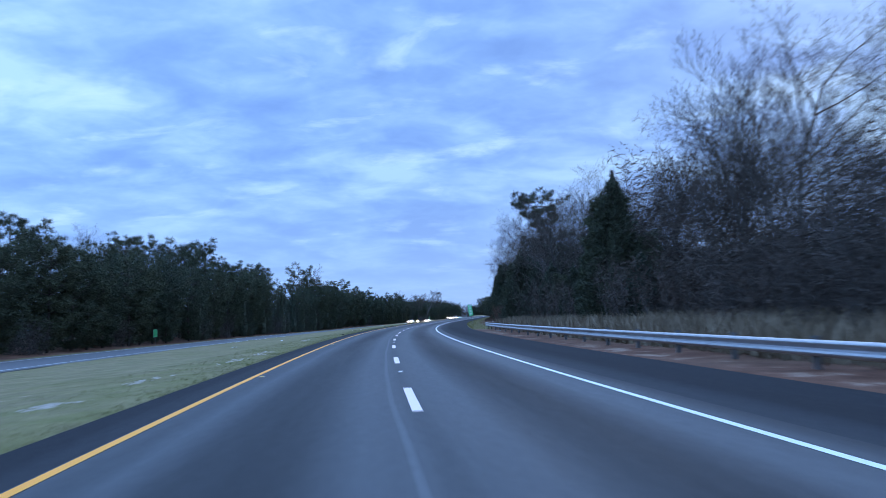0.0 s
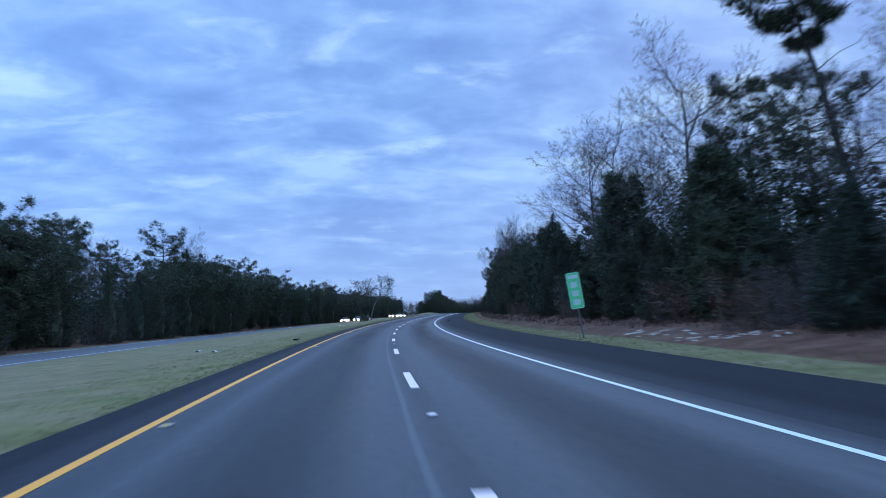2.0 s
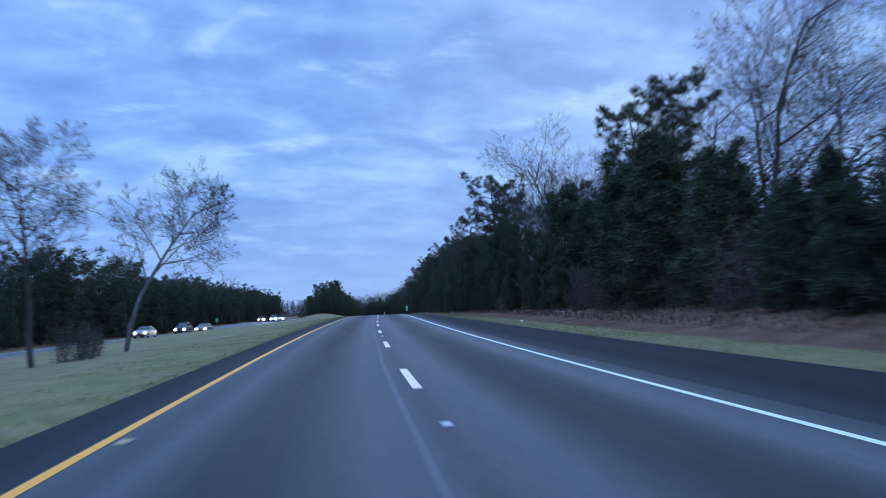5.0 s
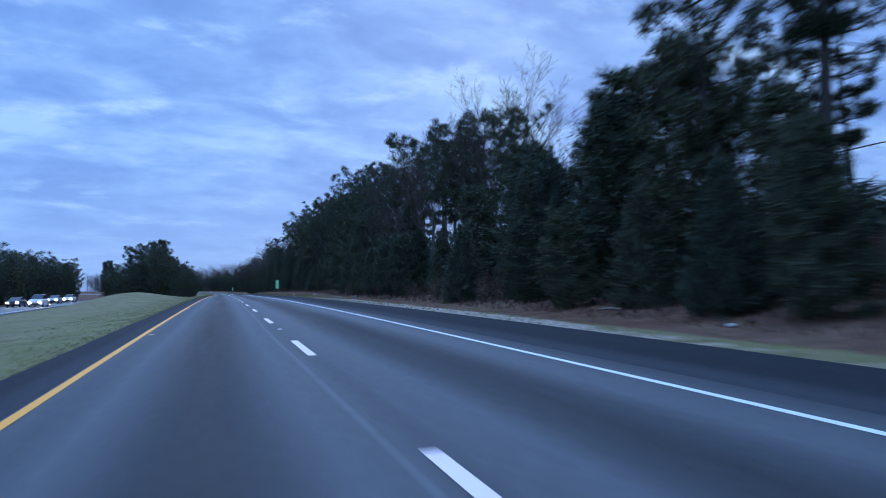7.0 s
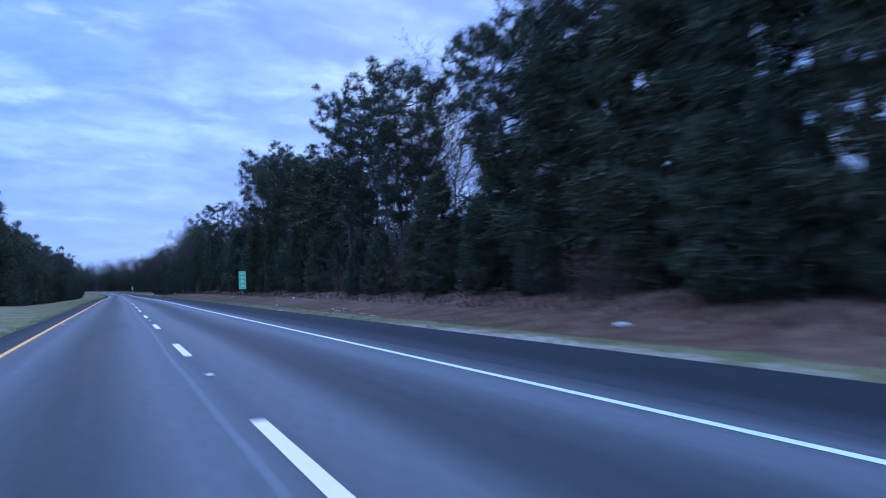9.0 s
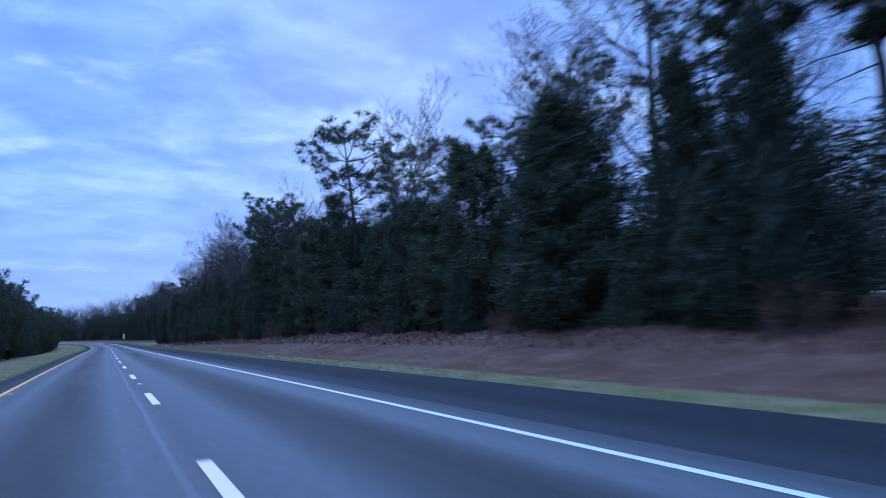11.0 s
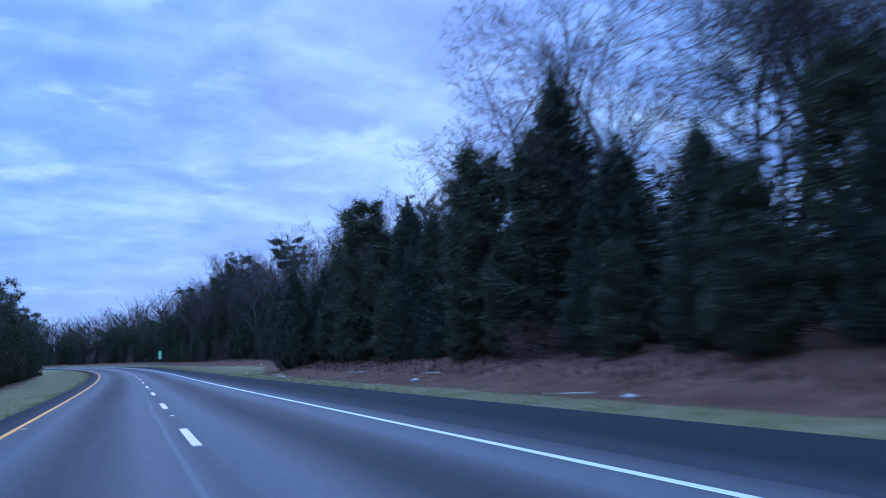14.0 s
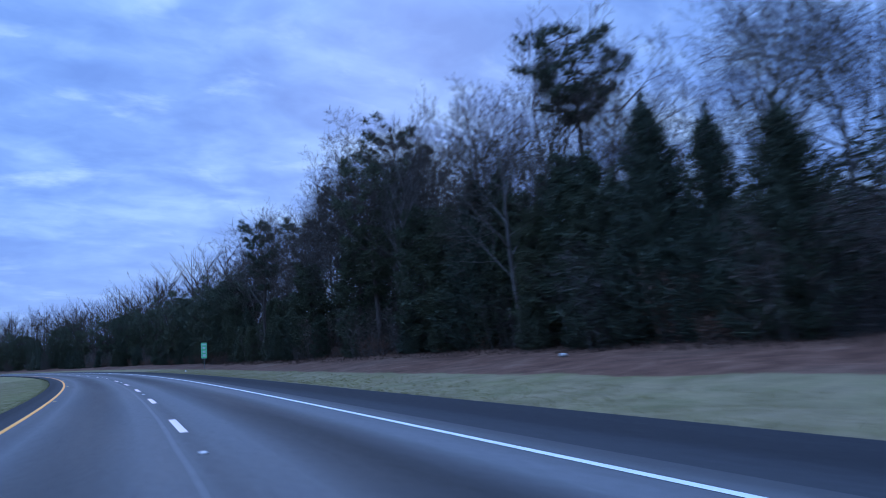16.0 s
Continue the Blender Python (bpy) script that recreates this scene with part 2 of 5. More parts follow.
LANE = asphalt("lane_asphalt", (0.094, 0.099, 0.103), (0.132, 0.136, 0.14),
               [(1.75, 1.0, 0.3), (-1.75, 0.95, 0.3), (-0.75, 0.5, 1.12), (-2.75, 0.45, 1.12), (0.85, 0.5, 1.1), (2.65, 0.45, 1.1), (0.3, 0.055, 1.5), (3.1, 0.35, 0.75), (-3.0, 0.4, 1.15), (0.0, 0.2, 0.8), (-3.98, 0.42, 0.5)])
SHOULDER = asphalt("shoulder_asphalt", (0.026, 0.028, 0.031), (0.038, 0.04, 0.044), [(-3.95, 0.85, 1.75), (-5.2, 0.5, 0.9), (3.62, 0.45, 1.6)], 0.14, (0.8, 0.95))
FAR_LANE = asphalt("far_asphalt", (0.16, 0.165, 0.17), (0.22, 0.225, 0.23), [], 0.3)
WHITE_PAINT = road_paint("white_road_paint", (0.88, 0.88, 0.85))
# lane dashes: white paint with the driver's warm headlights put into its colour
HEADLIT_DASH_PAINT = road_paint("headlit_road_paint", (1.0, 0.74, 0.66), 0.15)
YELLOW_PAINT = road_paint("yellow_road_paint", (1.0, 0.37, 0.016), 0.0)
GROUND = ground_mat()
GALVANISED = plain("galvanised_steel", (0.55, 0.56, 0.57), 0.38, 0.85, 0.35, 3.0)
POST_STEEL = plain("dull_steel", (0.22, 0.22, 0.22), 0.6, 0.6, 0.5, 6.0)
WOOD_POST = plain("weathered_post_wood", (0.2, 0.16, 0.12), 0.85, 0.0, 0.5, 6.0)
SIGN_GREEN = plain("green_sign_sheet", (0.16, 0.85, 0.33), 0.3, 0.0, 0.05, 3.0)
SIGN_WHITE = plain("white_sign_legend", (0.7, 0.86, 0.78), 0.4, 0.0, 0.1, 3.0)
SIGN_BACK = plain("bare_aluminium", (0.5, 0.5, 0.5), 0.45, 0.8, 0.2, 3.0)
PINE_NEEDLES = leaf_mat("pine_needles", (0.042, 0.054, 0.035), (0.094, 0.11, 0.06))
CEDAR_SPRAYS = leaf_mat("cedar_sprays", (0.04, 0.052, 0.037), (0.086, 0.104, 0.064))
DRY_LEAVES = leaf_mat("dry_leaves", (0.09, 0.05, 0.034), (0.2, 0.11, 0.075), 0.85)
TWIGS = leaf_mat("bare_twigs", (0.06, 0.046, 0.039), (0.13, 0.1, 0.084), 0.9)
PINE_BARK = bark_mat("pine_bark", (0.045, 0.036, 0.03), (0.12, 0.095, 0.08))
GREY_BARK = bark_mat("grey_bark", (0.06, 0.053, 0.048), (0.16, 0.143, 0.126))


# ---------------------------------------------------------------- the lie of the land
STEP = 2.0
BACK, AHEAD = -160.0, 1010.0
_s = np.arange(BACK, AHEAD + STEP, STEP)
_knots = -20.0 + 40.0 * np.arange(len(BEND))
_i0 = int(round(-BACK / STEP))


def _gather(values):
    total = np.cumsum(values) * STEP
    return total - total[_i0]


_head = _gather(np.interp(_s, _knots, BEND) / 1000)
_x, _y = _gather(-np.sin(_head)), _gather(np.cos(_head))
_z = _gather(GRADE + _gather(np.interp(_s, _knots, SAG) / 1000))


def on_road(s, off=0.0, dz=0.0):
    """The place s metres along the dashed line and off metres to its left, dz above the road there."""
    x, y, z, h = (float(np.interp(s, _s, v)) for v in (_x, _y, _z, _head))
    return Vector((x - off * math.cos(h), y - off * math.sin(h), z + dz))


def heading(s):
    return math.degrees(float(np.interp(s, _s, _head)))


def far_road_off(s):
    """Offset of the middle of the other carriageway."""
    return float(np.interp(s, [-200, 400, 470, 560, 700, 1000], [27.8, 27.8, 30, 36, 46, 52]))


def far_road_dz(s):
    """How far the other carriageway lies below this one."""
    return float(np.interp(s, [-50, 60, 90, 130, 165, 200, 250, 300, 345, 380, 450], [-1.2, -1.22, -1.25, -1.3, -1.42, -1.55, -1.75, -1.75, -0.95, -0.55, -0.3]))


def right_edge(s):
    return float(np.interp(s, [-20, 60, 90, 165, 245, 600, 625], [-6.6, -6.8, -7.35, -7.35, -6.45, -6.4, -6.1]))


def wood_edge(s):
    """How far right of the dashed line the roadside trees begin."""
    return float(np.interp(s, [-50, 60, 90, 110, 240, 270, 325, 350, 440, 480, 530, 580, 596, 634, 650, 900], [13.2, 13.2, 14.5, 13.0, 12.4, 11.2, 11.4, 12.8, 13.2, 13.0, 12.0, 12.4, 17.5, 17.5, 14.5, 14.5]))


def bank_height(s):
    """How far the ground at the trees' edge lies above the road."""
    return float(np.interp(s, [60, 90, 165, 240, 275, 325, 350, 420, 460, 500, 530, 590, 604, 640, 700], [0.3, 0.8, 0.9, 0.5, 0.3, 0.3, 0.7, 0.8, 1.0, 0.9, 0.7, 0.8, 0.8, 0.8, 0.5]))


def rough_noise(s, off, size):
    return noise.noise(Vector((s / size, off / size, 3.7)))


def ground_dz(s, off):
    """Height of the ground above the road's level at that station."""
    d = -off
    if off <= 0:
        e, w = -right_edge(s), wood_edge(s)
        bank = bank_height(s)
        z = float(np.interp(d, [0, e, e + 2.2, w, w + 8, 40, 140], [0, -0.01, 0.03, bank, bank + 0.5, bank + 0.7, bank + 0.7]))
        if d > e + 0.3:
            z += 0.05 * rough_noise(s, off, 1.3) * min(1, (d - e - 0.3))
        if d > 9:
            z += 0.16 * rough_noise(s, off, 3.0) * min(1, (d - 9) / 3)
        return z
    c, low = far_road_off(s), far_road_dz(s)
    crest = max(low - 0.05, -0.98)
    z = float(np.interp(off, [0, 4.5, 7.0, 13.0, c - 6.3, c - 5.2, c - 4.3, c + 4.3, c + 6, c + 12, c + 30, 200], [0, -0.01, -0.08 + 0.08 * crest, -0.1 + 0.5 * crest, crest, min(crest - 0.1, low), low, low, low + 0.05, low + 0.4, low + 0.6, 0.4]))
    hump = 1.55 * math.exp(-((s - 378) / 40.0) ** 2 - ((off - 14.5) / 5.0) ** 2)
    z += hump * min(1.0, max(0.0, (c - 5 - off) / 4.0))
    if 4.8 < off < c - 5 or off > c + 5:
        z += 0.05 * rough_noise(s, off, 2.5)
    return z


def at(s, off, dz=0.0):
    """A place on the ground."""
    return on_road(s, off, ground_dz(s, off) + dz)


# ---------------------------------------------------------------- mesh helpers
def mesh_of(name, verts, faces, mats=(), uvs=None, smooth=False):
    me = bpy.data.meshes.new(name)
    me.from_pydata([tuple(v) for v in verts], [], faces)
    for mt in mats:
        me.materials.append(mt)
    if uvs is not None:
        layer = me.uv_layers.new(name="across_along")
        flat = np.array(uvs, dtype=np.float32)
        idx = np.empty(len(me.loops), dtype=np.int32)
        me.loops.foreach_get("vertex_index", idx)
        layer.data.foreach_set("uv", flat[idx].ravel())
    if smooth:
        me.polygons.foreach_set("use_smooth", [True] * len(me.polygons))
    me.update()
    return me


def triangles(name, points, material):
    """A mesh of loose triangles: points is an array of corners, three to a triangle."""
    points = np.ascontiguousarray(points, dtype=np.float32).reshape(-1, 3)
    n = len(points)
    me = bpy.data.meshes.new(name)
    me.vertices.add(n)
    me.vertices.foreach_set("co", points.ravel())
    me.loops.add(n)
    me.loops.foreach_set("vertex_index", np.arange(n, dtype=np.int32))
    me.polygons.add(n // 3)
    me.polygons.foreach_set("loop_start", np.arange(0, n, 3, dtype=np.int32))
    me.materials.append(material)
    me.update(calc_edges=True)
    return me


def from_bm(name, bm, material, smooth=False):
    me = bpy.data.meshes.new(name)
    bm.to_mesh(me)
    bm.free()
    me.materials.append(material)
    if smooth:
        me.polygons.foreach_set("use_smooth", [True] * len(me.polygons))
    return me


def part(name, data, material, parent, label=""):
    """Links a bmesh or a mesh as one object under a thing."""
    if isinstance(data, bmesh.types.BMesh):
        data = from_bm(name, data, material)
    ob = new(name, data)
    ob.parent = parent
    if label:
        tagged(ob, label)
    return ob


def ribbon(name, s0, s1, a, b, mat, lift=0.0, step=2.0, follow=False, cuts=1, thick=0.0):
    """A strip along the road from offset a (right) to b (left); a and b may depend on s."""
    n = max(1, int(math.ceil((s1 - s0) / step)))
    verts, uvs, faces = [], [], []
    fa = a if callable(a) else (lambda s: a)
    fb = b if callable(b) else (lambda s: b)
    for i in range(n + 1):
        s = s0 + (s1 - s0) * i / n
        for j in range(cuts + 1):
            off = fa(s) + (fb(s) - fa(s)) * j / cuts
            dz = (ground_dz(s, off) if follow else 0.0) + lift
            verts.append(on_road(s, off, dz))
            uvs.append((off, s))
    w = cuts + 1
    for i in range(n):
        for j in range(cuts):
            k = i * w + j
            faces.append((k + 1, k, k + w, k + w + 1))
    if thick:
        base = len(verts)
        verts += [v - Vector((0, 0, thick)) for v in verts]
        uvs += list(uvs)
        for i in range(n):
            k = i * w
            faces.append((k, base + k, base + k + w, k + w))
            k = i * w + cuts
            faces.append((base + k, k, k + w, base + k + w))
        faces.append((0, cuts, base + cuts, base)[:4])
        k = n * w
        faces.append((k + cuts, k, base + k, base + k + cuts))
    return mesh_of(name, verts, faces, [mat], uvs)


def tube(verts, faces, points, radii, sides=5):
    """Adds a tapered tube along the points."""
    start = len(verts)
    for i, (q, r) in enumerate(zip(points, radii)):
        ahead = points[min(i + 1, len(points) - 1)] - points[max(i - 1, 0)]
        ahead = ahead.normalized() if ahead.length > 1e-6 else Vector((0, 0, 1))
        u = ahead.cross(Vector((0.31, 0.95, 0.05)))
        u = u.normalized() if u.length > 1e-4 else Vector((1, 0, 0))
        v = ahead.cross(u)
        for k in range(sides):
            t = 2 * math.pi * k / sides
            verts.append(q + u * (r * math.cos(t)) + v * (r * math.sin(t)))
    for i in range(len(points) - 1):
        for k in range(sides):
            a = start + i * sides + k
            b = start + i * sides + (k + 1) % sides
            faces.append((a, b, b + sides, a + sides))


def box(bm, centre, size, rot=None, bevel=0.0):
    m = Matrix.Translation(centre) @ (rot.to_4x4() if rot else Matrix()) @ Matrix.Diagonal((*size, 1))
    made = bmesh.ops.create_cube(bm, size=1.0, matrix=m)
    if bevel:
        edges = list({e for v in made["verts"] for e in v.link_edges})
        bmesh.ops.bevel(bm, geom=edges, offset=bevel, segments=2, affect="EDGES", profile=0.6)
    return made


# ---------------------------------------------------------------- ground
def build_ground():
    stations = np.arange(BACK, AHEAD + 0.1, 2.5)
    offs = [-140, -100, -70, -50, -36, -28, -22, -18, -16, -14.5, -13.2, -12, -11, -10.2, -9.5, -8.8, -8.2, -7.7, -7.2, -6.8, -6.4, -6.0, -3, 0, 3, 4.3,
            5.0, 5.5, 6, 6.4, 6.8, 7.2, 7.6, 8, 8.5, 9, 10, 11, 12, 13, 14, 15, 16, 17, 18, 19, 20, 21, 22, 23, 24, 25, 26, 27, 28, 29, 30, 31, 32, 33, 34, 35.5, 37, 39, 42, 47, 56, 70, 90, 115, 140]
    verts, faces, cover = [], [], []
    for s in stations:
        c = far_road_off(s)
        for off in offs:
            under = -0.12 if right_edge(s) + 0.12 < off < 4.4 else 0.0
            z = ground_dz(s, off) + under
            if abs(off - c) < 4.5:
                z -= 0.06
            verts.append(on_road(s, off, z))
            d = -off
            if off < 0:
                e, w = -right_edge(s), wood_edge(s)
                g = e + float(np.interp(s, [60, 230, 250, 580, 600, 650], [2.0, 1.9, 0.9, 1.3, 5.0, 3.0]))
                litter = float(np.interp(d, [g - 0.5, g, g + 0.9], [0.05, 0.5, 1.0])) if s > 60 else float(np.interp(d, [6.5, 8], [0.6, 1.0]))
                sand = 0.0
                if s > 230:
                    wide = 1 + 0.35 * math.exp(-((s - 305) / 25.0) ** 2)
                    sand = float(np.interp((d - e) / wide, [-0.3, 0.35, 0.7, 1.3], [0.8, 0.8, 0.6, 0.1])) * (0.5 + 0.6 * math.exp(-((s - 305) / 30.0) ** 2) + 0.5 * rough_noise(s, 0, 12) - 0.25 * (s > 400))
                elif 84 < s < 134:
                    sand = 0.4 * max(math.exp(-((s - 95) / 5.0) ** 2), math.exp(-((s - 125) / 5.0) ** 2)) * math.exp(-((d - 10.8) / 0.9) ** 2) + 0.2 * max(0, rough_noise(s, off, 3))
                elif s < 75:
                    sand = float(np.interp(d, [6.6, 7.4, 8.6, 9.6], [0.36, 0.42, 0.3, 0.05]))
            else:
                litter = float(np.interp(off - c, [4.3, 5.6, 7.5], [0.0, 0.6, 1.0]))
                if s > 395 and off > 10:
                    litter = max(litter, float(np.interp(off, [10, 12, 14], [0.2, 0.6, 1.0])))
                sand = 0.0
                if -30 < s < 32 and 5.2 < off < 9.5:
                    sand = 0.22 + 0.4 * max(0.0, rough_noise(s * 0.4, off, 1.6))
            if off > 4:
                dryness = float(np.interp(off, [5.5, 9, 16, 22], [0.1, 0.65, 0.9, 0.6]))
            else:
                dryness = float(np.interp(s, [585, 600], [0.35, 0.9]))
            cover.append((min(1, litter), max(0, min(1, sand)), dryness, 1))
    w, n = len(offs), len(stations)
    for i in range(n - 1):
        for j in range(w - 1):
            k = i * w + j
            faces.append((k + 1, k, k + w, k + w + 1))
    # the same sheet goes on to the horizon
    rim = [i * w for i in range(n)] + [(n - 1) * w + j for j in range(1, w)] + [i * w + w - 1 for i in range(n - 2, -1, -1)] + [j for j in range(w - 2, 0, -1)]
    middle = on_road(430, 0)
    first = len(verts)
    for k in rim:
        v = verts[k]
        way = Vector((v.x - middle.x, v.y - middle.y, 0)).normalized()
        verts.append(Vector((middle.x, middle.y, 0)) + way * 3200 + Vector((0, 0, 2.0)))
        cover.append((1, 0, 0, 1))
    m = len(rim)
    for q in range(m):
        faces.append((rim[q], first + q, first + (q + 1) % m, rim[(q + 1) % m])[::-1])
    me = mesh_of("ground", verts, faces, [GROUND], smooth=True)
    layer = me.color_attributes.new("cover", "FLOAT_COLOR", "POINT")
    layer.data.foreach_set("color", np.array(cover, dtype=np.float32).ravel())
    tagged(new("ground", me), "dormant olive grass and brown leaf litter along the highway", "ground", kind="stuff")["kind"] = "structure"


build_ground()

S0, S1 = -150.0, 1000.0
LEFT_EDGE = 4.45
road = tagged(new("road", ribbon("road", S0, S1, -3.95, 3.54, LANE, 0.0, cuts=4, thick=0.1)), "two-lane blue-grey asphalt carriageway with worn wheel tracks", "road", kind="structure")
tagged(new("shoulder_right", ribbon("shoulder_right", S0, S1, right_edge, -3.95, SHOULDER, -0.004, cuts=3, thick=0.12)), "wide dark asphalt shoulder beside the white edge line", "shoulder", kind="structure")
tagged(new("shoulder_left", ribbon("shoulder_left", S0, S1, 3.54, LEFT_EDGE, SHOULDER, -0.004, cuts=2, thick=0.12)), "narrow dark asphalt shoulder beside the yellow line", "shoulder", kind="structure")
tagged(new("road_opposite", ribbon("road_opposite", S0, S1, lambda s: far_road_off(s) - 4.3, lambda s: far_road_off(s) + 4.3, FAR_LANE, 0.03, follow=True, cuts=6, thick=0.1)),
       "pale grey asphalt carriageway across the grassy median", "road", kind="structure")

# painted lines
part("edge_line_yellow", ribbon("edge_line_yellow", S0, S1, LEFT_LINE - 0.068, LEFT_LINE + 0.055, YELLOW_PAINT, 0.005), None, road, "solid yellow edge line")
part("edge_line_white", ribbon("edge_line_white", S0, S1, -RIGHT_LINE - 0.058, -RIGHT_LINE + 0.058, WHITE_PAINT, 0.005), None, road, "solid white edge line")
for i in range(-9, 86):
    s = i * DASH
    part("lane_dash", ribbon("lane_dash", s - 0.1, s + DASH_LENGTH, -0.075, 0.075, HEADLIT_DASH_PAINT, 0.006, step=1.7), None, road)
for side, tint in ((-3.3, WHITE_PAINT), (3.3, WHITE_PAINT)):
    part("far_edge_line", ribbon("far_edge_line", S0, S1, lambda s: far_road_off(s) + side - 0.07, lambda s: far_road_off(s) + side + 0.07, tint, 0.036, follow=True), None, bpy.data.objects["road_opposite"])


# ---------------------------------------------------------------- trees
def blade(verts, faces, base, way, length, half, rnd):
    """One needle bunch or twig: a narrow tapering triangle."""
    side = way.cross(Vector((rnd.uniform(-1, 1), rnd.uniform(-1, 1), rnd.uniform(-1, 1))))
    side = side.normalized() * half if side.length > 1e-4 else Vector((half, 0, 0))
    k = len(verts)
    verts += [base - side, base + side, base + way * length]
    faces.append((k, k + 1, k + 2))


_g = (1 + 5 ** 0.5) / 2
ICO_V = [Vector(v).normalized() for v in ((-1, _g, 0), (1, _g, 0), (-1, -_g, 0), (1, -_g, 0), (0, -1, _g), (0, 1, _g), (0, -1, -_g), (0, 1, -_g), (_g, 0, -1), (_g, 0, 1), (-_g, 0, -1), (-_g, 0, 1))]
ICO_F = ((0, 11, 5), (0, 5, 1), (0, 1, 7), (0, 7, 10), (0, 10, 11), (1, 5, 9), (5, 11, 4), (11, 10, 2), (10, 7, 6), (7, 1, 8), (3, 9, 4), (3, 4, 2), (3, 2, 6), (3, 6, 8), (3, 8, 9), (4, 9, 5), (2, 4, 11), (6, 2, 10), (8, 6, 7), (9, 8, 1))


def sprigs(base, way, length, half, rng):
    """Many narrow tapering triangles at once; all arguments are arrays."""
    side = np.cross(way, rng.normal(size=way.shape))
    side *= (half / np.maximum(np.linalg.norm(side, axis=1), 1e-6))[:, None]
    return np.stack([base - side, base + side, base + way * length[:, None]], axis=1)


def unit(v):
    return v / np.maximum(np.linalg.norm(v, axis=1), 1e-6)[:, None]


_shapes = {}


def tuft_shape(count, ratio, flat, turn):
    """A feathery bunch of needles of radius 1 round a small ragged core; ratio: a needle's length."""
    key = (count, ratio, flat, turn)
    if key not in _shapes:
        rng = np.random.default_rng(turn + 7)
        d = unit(rng.normal(size=(count, 3)) + (0, 0, 0.25))
        q = d * (1, 1, flat) * rng.uniform(0.1, 0.85, (count, 1))
        way = unit(d + rng.uniform(-.5, .5, (count, 3)) + (0, 0, 0.2))
        tris = sprigs(q, way, ratio * rng.uniform(0.7, 1.3, count), ratio * rng.uniform(0.045, 0.075, count), rng)
        ball = np.array([tuple(v) for v in ICO_V]) * (0.36 * rng.uniform(0.6, 1.15, (12, 1))) * (1, 1, flat)
        _shapes[key] = np.concatenate([tris, ball[np.array(ICO_F)]])
    return _shapes[key]


def tuft(crown, centre, radius, count, size, rnd, flat=0.7):
    """Adds one tuft to the crown's list of triangles."""
    shape = tuft_shape(count, round(size / 0.38, 2), flat, rnd.randrange(5))
    a = rnd.uniform(0, 6.283)
    c, k = math.cos(a) * radius, math.sin(a) * radius
    crown.append(shape @ np.array(((c, k, 0), (-k, c, 0), (0, 0, radius))) + np.array(centre))


def tree_thing(name, label, trunk, crown, bark, leaf, category="tree"):
    ob = tagged(new(name), label, category)
    part("trunk", mesh_of("trunk", *trunk, [bark], smooth=True), None, ob)
    part("crown", triangles("crown", np.concatenate(crown), leaf) if isinstance(crown, list) else mesh_of("crown", *crown, [leaf]), None, ob)
    return ob


